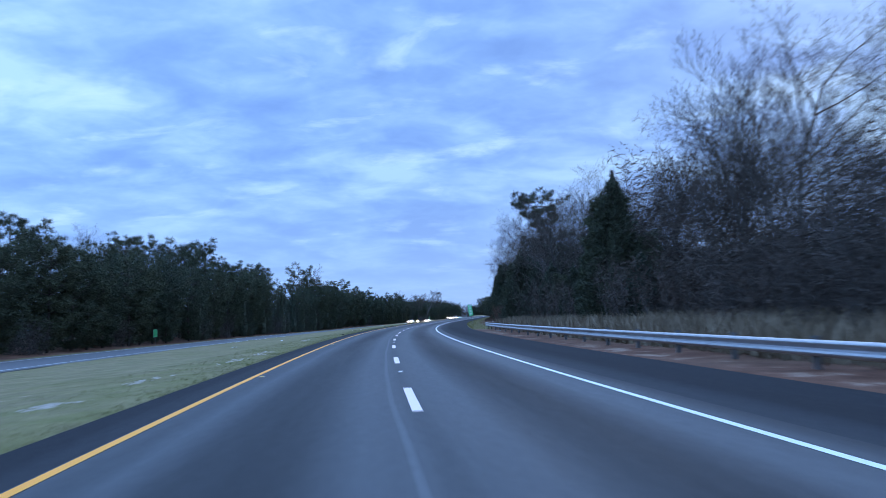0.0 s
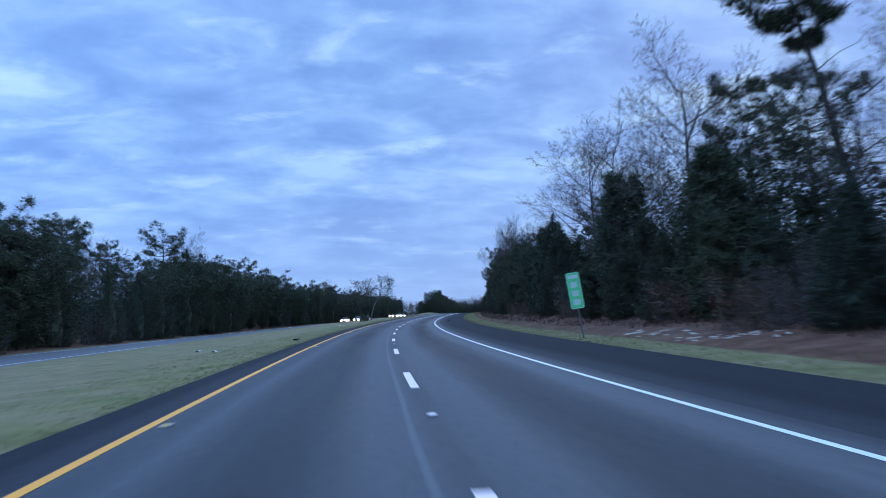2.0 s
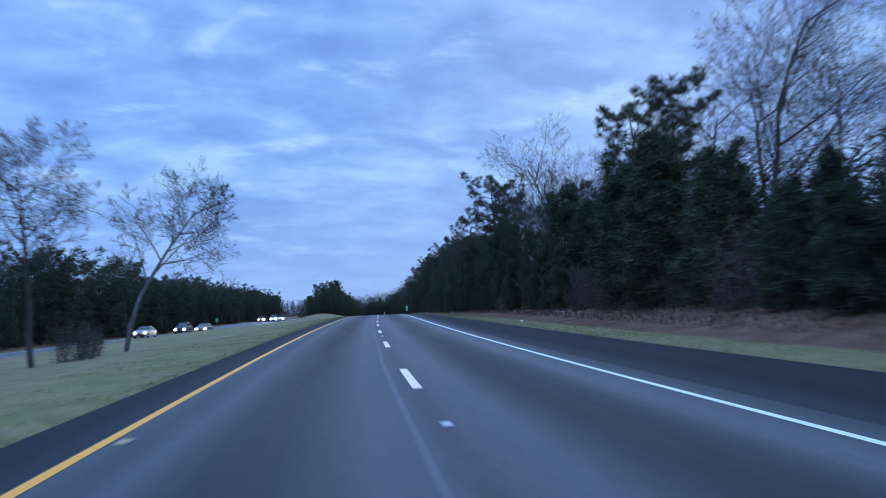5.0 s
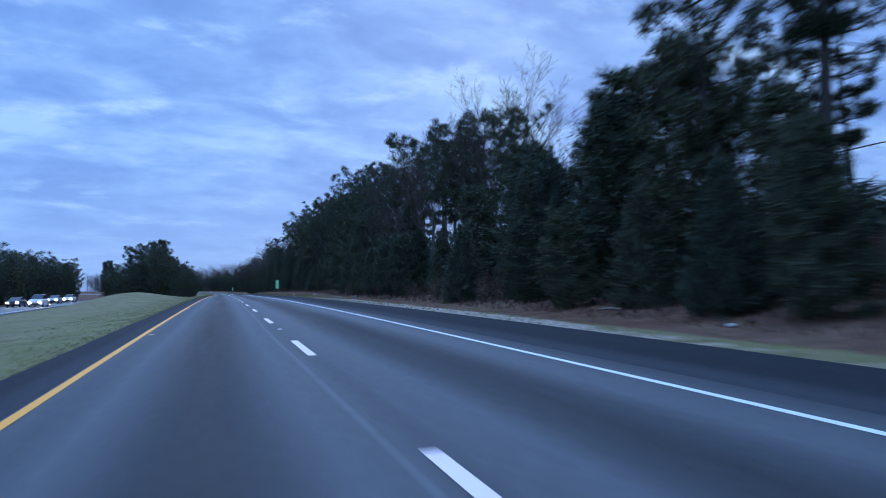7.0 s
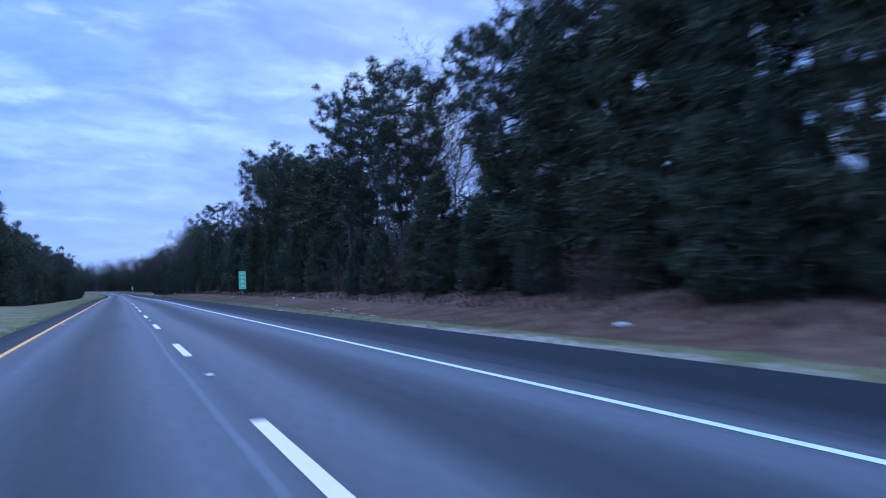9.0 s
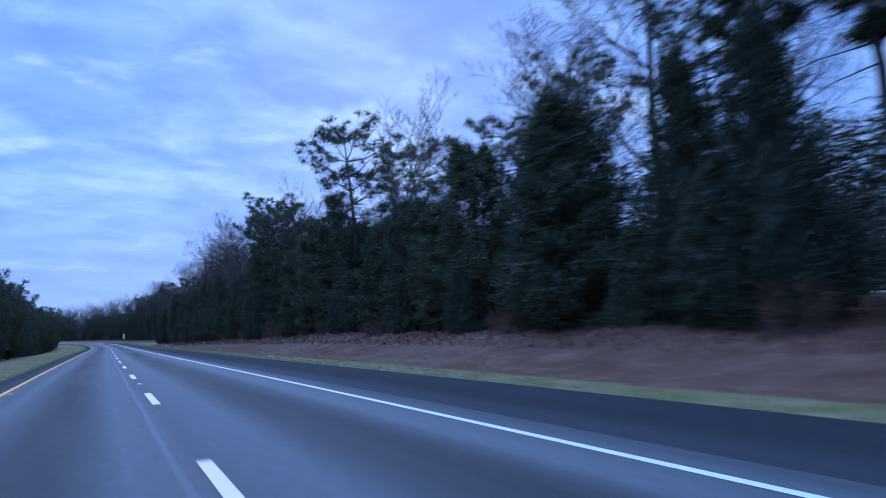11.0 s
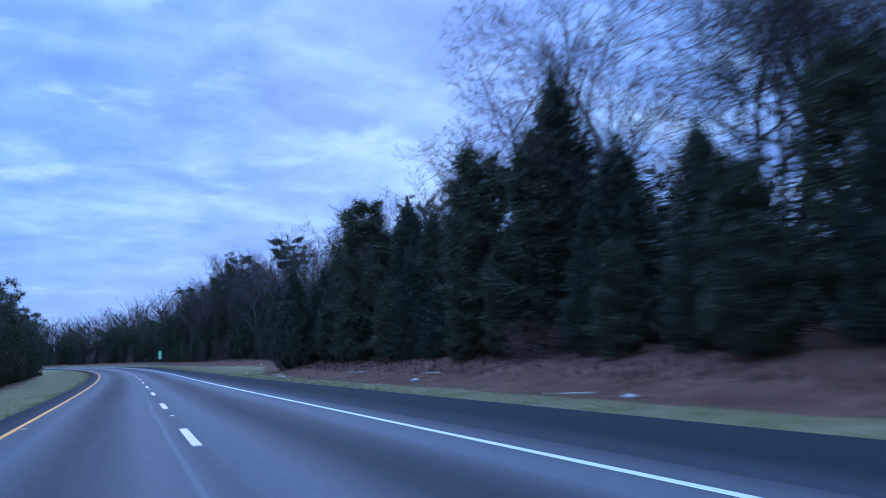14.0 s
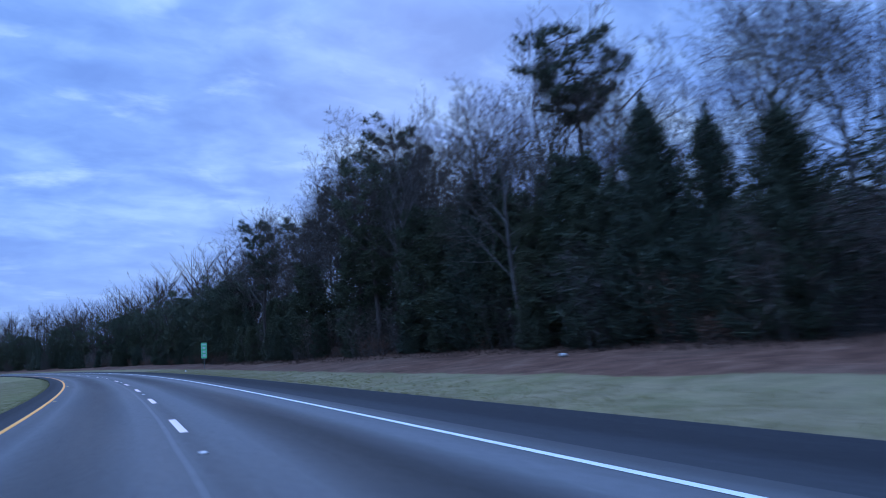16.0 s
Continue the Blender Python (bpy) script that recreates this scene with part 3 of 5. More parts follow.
def make_pine(seed, height, bare, spread, limbs, twigs, per, radius, label, name="pine", tilt=0.04, lean=None, rise=(0.0, 0.55), cone=False, snags=0, size=0.27):
    """A pine: a swaying stem with whorls of limbs from the height 'bare' upwards; the limbs fan out into twigs that end in needle tufts."""
    rnd = random.Random(seed)
    tv, tf, crown = [], [], []
    lean = lean or Vector((rnd.uniform(-tilt, tilt), rnd.uniform(-tilt, tilt), 1))
    n, sway = 10, Vector((0, 0, 0))
    stem = []
    for k in range(n + 1):
        stem.append(lean * (height * k / n) + sway)
        sway = sway + Vector((rnd.uniform(-.12, .12), rnd.uniform(-.12, .12), 0)) * (height / 12)
    tube(tv, tf, stem, [0.0145 * height * (1 - 0.93 * k / n) + 0.012 for k in range(n + 1)], 7)

    def on_stem(u):
        k = min(n - 1, int(u * n))
        return stem[k].lerp(stem[k + 1], u * n - k)

    for _ in range(snags):
        u = rnd.uniform(0.22, bare)
        a, r = rnd.uniform(0, 6.283), rnd.uniform(0.5, 1.0) * spread * 0.8
        base = on_stem(u)
        way = Vector((math.cos(a), math.sin(a), rnd.uniform(-0.25, 0.2)))
        tube(tv, tf, [base, base + way * (r * 0.5), base + way * r + Vector((0, 0, -0.1 * r))], [0.03, 0.018, 0.005], 3)
    whorl = 0.0
    for i in range(limbs):
        if i % 4 == 0:
            whorl = bare + (1 - bare) * 0.97 * i / limbs + rnd.uniform(-.012, .012)
        u = min(0.98, whorl + rnd.uniform(0, 0.5) * (1 - bare) / limbs)
        base = on_stem(u)
        left = min(1.0, (1.04 - u) / (1.04 - bare))
        profile = (left ** 0.72) * min(1.0, 0.55 + 3 * (u - bare)) if cone else math.sin(math.pi * left ** 0.62) ** 0.8
        reach = spread * (0.16 + 0.84 * profile) * rnd.uniform(*((0.7, 1.1) if cone else (0.42, 1.12)))
        turn = i * 2.4 + rnd.uniform(-.5, .5)
        flat = Vector((math.cos(turn), math.sin(turn), 0))
        side = Vector((-flat.y, flat.x, 0))
        up = rnd.uniform(*rise) + 0.45 * (u - bare)

        def spot(f):
            return base + flat * (reach * f) + Vector((0, 0, reach * (up * f - 0.1 * math.sin(math.pi * f) + 0.1 * f * f)))

        tube(tv, tf, [base, spot(0.35), spot(0.7), spot(1.0)], [0.011 * reach + 0.018, 0.008 * reach + 0.012, 0.014, 0.006], 4)
        tuft(crown, spot(1.0), radius * rnd.uniform(0.8, 1.15), per, size, rnd)
        for j in range(twigs):
            f = 0.28 + 0.7 * (j + rnd.random()) / twigs
            start = spot(f)
            out = (0.2 + 0.42 * reach * (1.15 - f)) * rnd.uniform(0.5, 1.15)
            end = start + side * (out * (1 if j % 2 else -1)) + flat * (out * 0.6) + Vector((0, 0, rnd.uniform(-0.02, 0.32) * out + 0.05))
            tube(tv, tf, [start, end], [0.012, 0.005], 3)
            tuft(crown, end, radius * rnd.uniform(0.7, 1.1), per, size, rnd)
    tuft(crown, stem[-1], radius, per, size, rnd, 1.0)
    return tree_thing(name, label, (tv, tf), crown, PINE_BARK, PINE_NEEDLES)


def make_cedar(seed, height, width, plumes, per, label):
    """A dense dark cedar, leafy nearly to the ground, made of upswept feathery plumes."""
    rnd = random.Random(seed)
    tv, tf, cv, cf = [], [], [], []
    tube(tv, tf, [Vector((0, 0, height * k / 5)) for k in range(6)], [0.14 * (1 - k / 5.4) + 0.01 for k in range(6)], 6)

    def girth(u):
        return width * (1 - u) ** 0.72 * min(1.0, 0.62 + u * 2.6) + 0.04

    base = len(cv)
    for k in range(14):
        u = k / 13
        for a in range(9):
            r = 0.42 * girth(u) * rnd.uniform(0.6, 1.15)
            cv.append(Vector((r * math.cos(a * 0.698), r * math.sin(a * 0.698), 0.12 + u * (height - 0.35) + rnd.uniform(-.12, .12))))
    cf += [(base + k * 9 + a, base + k * 9 + (a + 1) % 9, base + k * 9 + 9 + (a + 1) % 9, base + k * 9 + 9 + a) for k in range(13) for a in range(9)]
    for i in range(plumes):
        u = 0.02 + 0.95 * ((i + rnd.random()) / plumes) ** 1.25
        turn = i * 2.4 + rnd.uniform(-.6, .6)
        r = girth(u) * rnd.uniform(0.72, 1.18)
        out = Vector((math.cos(turn), math.sin(turn), 0))
        long = rnd.uniform(0.7, 1.25) * (0.5 + 0.28 * width)
        way = (out + Vector((0, 0, rnd.uniform(0.5, 1.3)))).normalized()
        tip = out * r + Vector((0, 0, 0.15 + u * (height - 0.5)))
        tube(tv, tf, [tip - way * long, tip], [0.02, 0.005], 3)
        for _ in range(per):
            f = rnd.random() ** 0.7
            q = tip - way * (long * (1 - f)) + Vector((rnd.gauss(0, .1), rnd.gauss(0, .1), rnd.gauss(0, .1))) * (1.5 - f)
            d = (way + Vector((rnd.gauss(0, .6), rnd.gauss(0, .6), rnd.gauss(0, .5)))).normalized()
            blade(cv, cf, q, d, rnd.uniform(0.14, 0.32), rnd.uniform(0.016, 0.032), rnd)
    for _ in range(per * 2):
        blade(cv, cf, Vector((rnd.gauss(0, .07), rnd.gauss(0, .07), height - rnd.uniform(0.1, 0.9))), Vector((rnd.gauss(0, .4), rnd.gauss(0, .4), 1)).normalized(), 0.25, 0.022, rnd)
    return tree_thing("cedar", label, (tv, tf), (cv, cf), PINE_BARK, CEDAR_SPRAYS)


def make_bare(seed, height, fork, spread, kids, label, name="bare_tree", first=0.3, twig=0.0105, sturdy=0.44, rise=0.08):
    """A leafless tree: a forking stem whose ascending limbs end in fine twigs."""
    rnd = random.Random(seed)
    tv, tf, cv, cf = [], [], [], []
    levels = len(kids)

    def limb(base, way, length, radius, level):
        pts, r, q, d = [base.copy()], [radius], base.copy(), way.copy()
        n = (6, 4, 3, 2, 2)[level]
        for k in range(n):
            d = (d + Vector((rnd.gauss(0, .1 + .03 * level), rnd.gauss(0, .1 + .03 * level), rnd.gauss(0.045, .07)))).normalized()
            q = q + d * (length / n)
            pts.append(q.copy())
            r.append(max(0.004, radius * (1 - 0.8 * (k + 1) / n)))
        if level <= 2:
            tube(tv, tf, pts, r, 6 if level == 0 else (4 if level == 1 else 3))
        else:
            blade(cv, cf, pts[0], (pts[1] - pts[0]).normalized(), (pts[1] - pts[0]).length * 1.15, max(twig, radius), rnd)
            blade(cv, cf, pts[1], (pts[2] - pts[1]).normalized(), (pts[2] - pts[1]).length, twig * 0.8, rnd)
        if level >= levels:
            return
        many = kids[level]
        low = first if level == 0 else 0.22
        for k in range(many):
            u = low + (1 - low) * (k + rnd.random()) / many
            j = min(n - 1, int(u * n))
            start = pts[j].lerp(pts[j + 1], u * n - j)
            perp = d.orthogonal().normalized()
            perp.rotate(Matrix.Rotation(k * 2.4 + rnd.uniform(-.7, .7), 3, d))
            open_ = spread * rnd.uniform(0.65, 1.2)
            out = (d * (1 - 0.35 * open_) + perp * open_ + Vector((0, 0, rise))).normalized()
            limb(start, out, length * rnd.uniform(0.4, 0.62) * (1.15 - 0.5 * u), max(0.005, radius * (sturdy - 0.22 * u)), level + 1)

    limb(Vector((0, 0, -0.1)), Vector((rnd.uniform(-.04, .04), rnd.uniform(-.04, .04), 1)), height * fork, 0.0115 * height, 0)
    return tree_thing(name, label, (tv, tf), (cv, cf), GREY_BARK, TWIGS)


def make_brush(seed, height, width, stems, leaf, leaves, label):
    """A thicket: many thin stems from the ground, with twigs."""
    rnd = random.Random(seed)
    tv, tf, cv, cf = [], [], [], []
    for _ in range(stems):
        a, r = rnd.uniform(0, 6.283), width * math.sqrt(rnd.random())
        base = Vector((r * math.cos(a) * 0.8, r * math.sin(a) * 0.8, -0.05))
        h = height * rnd.uniform(0.45, 1.0)
        tip = base + Vector((math.cos(a) * h * rnd.uniform(0, .35), math.sin(a) * h * rnd.uniform(0, .35), h))
        mid = base.lerp(tip, 0.5) + Vector((rnd.uniform(-.2, .2), rnd.uniform(-.2, .2), 0))
        tube(tv, tf, [base, mid, tip], [0.018, 0.011, 0.004], 3)
        for _ in range(leaves):
            q = (base.lerp(mid, rnd.random()) if rnd.random() < 0.3 else mid.lerp(tip, rnd.random())) + Vector((rnd.gauss(0, .14), rnd.gauss(0, .14), rnd.gauss(0, .1)))
            way = Vector((rnd.gauss(0, .8), rnd.gauss(0, .8), rnd.gauss(0.7, .6))).normalized()
            blade(cv, cf, q, way, rnd.uniform(0.2, 0.55), rnd.uniform(0.008, 0.026), rnd)
    n = len(tv)
    me = mesh_of("brush", tv + cv, tf + [tuple(k + n for k in f) for f in cf], [GREY_BARK, leaf])
    me.polygons.foreach_set("material_index", [0] * len(tf) + [1] * len(cf))
    return tagged(new("brush", me), label, "brush", kind="stuff")


PINE_A = "tall dark green pine with an open crown in the roadside wood"
PINE_B = "bushy dark green young pine at the edge of the wood"
CEDAR_L = "dense blackish green cedar standing at the edge of the wood"
BARE_L = "leafless grey deciduous tree with fine twigs in the wood"
BRUSH_L = "tangled brown leafless brush at the foot of the wood"
KINDS = {
    "pine1": make_pine(11, 15.5, 0.46, 3.7, 32, 8, 80, 0.42, PINE_A, snags=10),
    "pine2": make_pine(12, 14.0, 0.30, 3.3, 36, 8, 76, 0.42, PINE_A, snags=6),
    "pine3": make_pine(13, 16.5, 0.70, 4.4, 28, 9, 80, 0.48, "tall leaning pine with a broad open dark green crown", lean=Vector((-0.26, 0.04, 1)), rise=(-0.1, 0.3), snags=6),
    "pine7": make_pine(27, 16.0, 0.70, 4.0, 30, 8, 70, 0.38, "tall straight pine with a high domed crown above bare trees", "pine", lean=Vector((0.0, 0.02, 1)), rise=(-0.4, 0.1), snags=8),
    "pine4": make_pine(16, 15.0, 0.52, 3.3, 28, 8, 80, 0.40, PINE_A, snags=12),
    "pine5": make_pine(17, 15.0, 0.38, 3.5, 30, 8, 76, 0.40, PINE_A, snags=10),
    "young1": make_pine(14, 9.0, 0.04, 2.4, 60, 7, 60, 0.44, PINE_B, "young_pine", cone=True),
    "young2": make_pine(15, 7.5, 0.03, 2.3, 54, 7, 60, 0.44, PINE_B, "young_pine", cone=True),
    "young3": make_pine(18, 9.0, 0.06, 3.1, 46, 7, 50, 0.48, PINE_B, "young_pine", size=0.3),
    "pine6": make_pine(19, 14.0, 0.36, 3.2, 32, 7, 54, 0.48, PINE_A, size=0.3),
    "cedar3": make_cedar(23, 9.0, 2.4, 280, 36, CEDAR_L),
    "cedar1": make_cedar(21, 9.0, 2.3, 420, 52, CEDAR_L),
    "cedar2": make_cedar(22, 7.0, 2.2, 360, 50, CEDAR_L),
    "bare1": make_bare(31, 15.0, 0.80, 0.80, (12, 9, 7, 7), BARE_L),
    "bare2": make_bare(32, 13.5, 0.74, 0.92, (12, 9, 7, 7), BARE_L),
    "bare3": make_bare(33, 14.0, 0.88, 0.55, (16, 8, 7, 6), BARE_L, rise=0.18),
    "bare4": make_bare(35, 10.0, 0.74, 0.95, (11, 8, 7, 7), "leafless spreading tree standing in the grassy median", first=0.42, twig=0.014, rise=0.16),
    "snag": make_bare(36, 11.0, 0.9, 0.5, (5, 3), "dead broken grey tree with a few bare limbs in the wood", name="dead_tree", first=0.55, sturdy=0.62, rise=0.4),
    "brush1": make_brush(41, 3.4, 1.9, 60, TWIGS, 30, BRUSH_L),
    "brush2": make_brush(42, 2.4, 1.8, 50, DRY_LEAVES, 28, "low russet brush with dry leaves under the trees"),
}
PLANTED = {k: [] for k in KINDS}


def plant(kind, s, off, scale=1.0, turn=None, lean=0.0, rnd=random):
    q = at(s, off, -0.06)
    t = rnd.uniform(0, 360) if turn is None else turn
    k = scale * rnd.uniform(0.93, 1.07)
    PLANTED[kind].append(Matrix.Translation(q) @ Euler((radians(lean), 0, radians(t))).to_matrix().to_4x4() @ Matrix.Diagonal((k * rnd.uniform(0.9, 1.1), k * rnd.uniform(0.9, 1.1), k, 1)))


def row(seed, s0, s1, gap, off, jitter, mix, scale):
    """A belt of mixed trees along the road."""
    rnd = random.Random(seed)
    s = s0
    while s < s1:
        kinds, weights = zip(*mix(s) if callable(mix) else mix)
        kind = rnd.choices(kinds, weights)[0]
        o = off(s) if callable(off) else off
        plant(kind, s, o + rnd.uniform(-jitter, jitter), (scale(s) if callable(scale) else scale) * rnd.uniform(0.82, 1.12), rnd=rnd)
        s += gap * rnd.uniform(0.7, 1.3)


def right_front(s):
    if s < 24:
        return [("bare2", 1), ("brush1", 6)]
    if s < 130:
        return [("cedar2", 3), ("young2", 3), ("bare2", 1), ("brush1", 3)]
    if s < 240:
        return [("young1", 3), ("cedar2", 3), ("young2", 2), ("brush1", 3)]
    if 296 < s < 402:
        return [("young2", 4), ("cedar2", 2), ("brush1", 3), ("brush2", 2)]
    if s < 480:
        return [("young1", 4), ("young2", 4), ("pine2", 1), ("cedar1", 2), ("brush2", 1)]
    if s < 590:
        return [("cedar1", 4), ("young1", 4), ("cedar2", 2)]
    if 592 < s < 632:
        return [("brush1", 6), ("brush2", 2)]
    if s > 690:
        return [("young3", 4), ("brush1", 3), ("cedar3", 1)]
    return [("young1", 2), ("brush1", 3), ("cedar2", 2), ("young2", 2)]


def right_back(s):
    if s < 62:
        return [("bare1", 3), ("bare2", 3), ("bare3", 3)]
    if s < 240:
        return [("bare1", 3), ("bare2", 3), ("bare3", 3), ("pine2", 2)]
    if 240 <= s < 268:
        return [("bare1", 3), ("bare2", 2), ("bare3", 3), ("pine4", 1)]
    if 274 < s < 326:
        return [("bare1", 3), ("bare3", 3), ("pine4", 1), ("brush1", 2)]
    if 345 < s < 368:
        return [("pine2", 4), ("pine5", 2), ("young1", 2)]
    if 326 <= s < 402:
        return [("pine5", 4), ("bare1", 3), ("bare2", 1), ("bare3", 2), ("brush1", 1)]
    if s < 430:
        return [("pine1", 4), ("pine2", 4), ("pine4", 3), ("bare1", 1), ("bare3", 1)]
    if s < 600:
        return [("pine2", 2), ("bare1", 3), ("bare2", 3), ("bare3", 2)]
    return [("bare1", 3), ("bare2", 3), ("bare3", 3), ("pine4", 1)]


def back_scale(s):
    return float(np.interp(s, [-60, 10, 30, 100, 118, 140, 175, 190, 240, 262, 278, 293, 300, 330, 345, 430, 450, 482, 506, 516, 555, 562, 585, 600, 620, 900], [0.7, 0.7, 0.76, 0.8, 0.62, 0.62, 0.64, 0.85, 0.85, 0.74, 0.58, 0.58, 0.78, 0.8, 0.92, 0.9, 0.92, 0.76, 0.76, 0.92, 0.92, 0.68, 0.68, 0.92, 1.0, 1.0]))


def left_scale(s):
    return float(np.interp(s, [60, 110, 150, 200, 225, 260, 320, 420], [1.12, 1.16, 1.2, 1.12, 1.05, 0.97, 0.85, 0.85]))


def front_scale(s):
    if 240 < s < 300:
        return 0.8
    if s < 66:
        return 0.62
    if 296 < s < 402:
        return 0.56 if s < 330 else 0.7
    if 138 < s < 156 or 528 < s < 547:
        return 0.68
    return 1.35 if 592 < s < 632 else 0.92


row(1, -60, 880, 4.0, lambda s: -wood_edge(s) - 1.0, 0.8, right_front, front_scale)
row(2, -60, 690, 5.0, lambda s: -wood_edge(s) - 4.8, 1.3, right_back, back_scale)
row(3, 240, 690, 10.0, lambda s: -wood_edge(s) - 9.5, 2.2, right_back, back_scale)
row(4, -40, 800, 4.0, lambda s: -wood_edge(s) + (0.9 if 262 < s < 336 else 0.2), 0.6, lambda s: [("brush2", 2), ("young2", 4), ("cedar2", 2)] if 240 < s < 590 else [("brush1", 2), ("brush2", 3), ("young2", 3), ("cedar2", 2)], 0.52)
row(10, 28, 90, 3.6, lambda s: -wood_edge(s) - 7.5, 1.6, [("bare1", 2), ("bare2", 2), ("bare3", 1)], 0.78)
row(9, -40, 60, 3.0, lambda s: -13.6, 1.4, [("brush1", 1)], 1.15)
row(5, 0, 470, 3.5, lambda s: far_road_off(s) + 7.8, 0.8, [("young3", 7), ("cedar3", 2), ("brush1", 1)], left_scale)
row(6, 10, 500, 5.4, lambda s: far_road_off(s) + 13, 1.8, [("pine6", 3), ("bare2", 3), ("bare3", 2), ("young3", 2)], lambda s: 0.85 * left_scale(s))
row(7, 405, 690, 4.2, 13.2, 0.9, [("young3", 4), ("cedar3", 3), ("young2", 2)], 0.9)
row(8, 412, 700, 4.4, 18.0, 1.8, [("young3", 3), ("pine6", 3), ("bare2", 2)], 0.8)
# trees that stand out: kind, station, offset, height
HEIGHTS = {k: max(c[2] for o in (ob, *ob.children) if o.data for c in o.bound_box) for k, ob in KINDS.items()}
BY_THE_GUARDRAIL = (
    ("cedar2", 70.2, -12.7, 7.8), ("cedar2", 73.4, -13.1, 7.4), ("cedar2", 124.0, -13.0, 7.5), ("cedar2", 127.5, -13.2, 8.0), ("cedar2", 52.2, -13.0, 5.6), ("cedar2", 54.4, -12.9, 4.8), ("cedar2", 50.2, -13.2, 4.7),
    ("cedar1", 33.6, -13.4, 9.4), ("cedar1", 36.4, -13.8, 8.0), ("young1", 35.2, -13.4, 9.0), ("young1", 38.6, -13.6, 7.0), ("bare1", 17.5, -15.5, 14.5), ("bare2", 128.0, -17.0, 17.0), ("brush1", 88.0, -12.6, 2.6), ("cedar2", 85.4, -13.0, 4.8), ("brush2", 90.6, -12.4, 2.2), ("young2", 95.0, -13.2, 4.6), ("brush2", 97.0, -12.6, 2.2), ("cedar2", 100.4, -13.0, 4.4), ("cedar2", 43.6, -13.0, 4.6), ("cedar2", 60.4, -12.8, 5.2), ("pine3", 96.5, -22.0, 19.0),
    ("bare2", 116.0, -14.5, 15.0), ("bare2", 104.0, -16.5, 15.5), ("young1", 108.0, -13.6, 8.5), ("bare1", 66.0, -15.0, 13.6), ("bare2", 57.0, -15.2, 13.4),
    ("bare1", 50.0, -15.4, 12.6), ("bare2", 62.0, -16.0, 13.4), ("young1", 133.0, -13.8, 8.8), ("brush2", 47.0, -11.2, 1.6),
)
FIRST_BEND = (
    ("bare3", 190.0, -14.6, 17.2), ("cedar1", 161.0, -14.6, 6.8), ("bare1", 206.0, -14.6, 15.8), ("pine4", 214.0, -14.6, 12.0), ("bare1", 240.0, -15.5, 17.0),
    ("young1", 150.0, -13.6, 7.9), ("young1", 288.0, -14.2, 6.6), ("cedar1", 252.5, -13.0, 8.2), ("young1", 256.0, -13.4, 8.8), ("young1", 260.0, -14.0, 9.8), ("young1", 266.0, -13.6, 9.0), ("young1", 276.5, -13.4, 9.2), ("young1", 281.0, -13.2, 8.8), ("pine1", 272.5, -14.8, 17.2), ("pine1", 263.0, -15.0, 14.2), ("pine2", 321.8, -15.0, 13.8),
    ("pine5", 344.0, -14.6, 14.2), ("young1", 337.6, -14.0, 9.6), ("young1", 342.4, -13.6, 9.2), ("young1", 346.2, -13.8, 9.6), ("pine5", 331.0, -15.2, 12.6), ("cedar1", 340.5, -14.8, 10.0), ("pine4", 306.0, -15.0, 12.2), ("pine1", 309.5, -15.5, 12.6), ("pine5", 303.4, -15.6, 11.8), ("pine4", 313.6, -16.0, 12.4), ("pine1", 300.8, -15.2, 9.8), ("pine4", 296.2, -15.0, 11.4), ("cedar1", 288.5, -12.6, 6.8), ("cedar2", 285.6, -12.4, 6.6),
    ("bare2", 178.0, -14.8, 13.6), ("bare1", 172.0, -15.0, 11.8),
)
PINE_WOOD = (
    ("pine2", 349.0, -14.8, 15.0), ("pine2", 353.2, -14.2, 12.6), ("pine2", 357.6, -14.8, 13.0), ("pine5", 362.0, -15.0, 12.6), ("young1", 350.5, -13.6, 9.4), ("young1", 355.6, -13.7, 9.0), ("young1", 360.0, -13.8, 6.4), ("pine2", 376.2, -15.0, 13.9), ("pine5", 387.5, -15.0, 15.0), ("pine2", 415.0, -13.8, 14.0), ("bare2", 431.0, -17.5, 19.0), ("pine1", 407.0, -14.4, 15.0), ("young1", 396.0, -14.2, 11.5),
    ("pine1", 374.0, -15.6, 14.0), ("pine2", 385.0, -15.2, 15.0), ("bare2", 507.0, -15.4, 15.5), ("bare1", 528.0, -15.4, 16.8), ("bare2", 540.0, -15.2, 17.2),
    ("bare3", 514.0, -15.4, 18.0), ("bare1", 494.0, -15.6, 12.4), ("bare2", 534.0, -16.0, 17.0), ("cedar1", 549.0, -14.3, 11.0), ("bare2", 556.0, -17.5, 16.8), ("snag", 549.5, -16.0, 15.0),
    ("bare1", 547.0, -16.0, 15.0), ("bare2", 541.0, -16.0, 14.5), ("pine1", 481.5, -14.4, 13.8), ("pine2", 477.0, -14.0, 12.5), ("pine2", 485.0, -14.8, 12.0),
    ("pine4", 492.7, -15.0, 13.6),
)
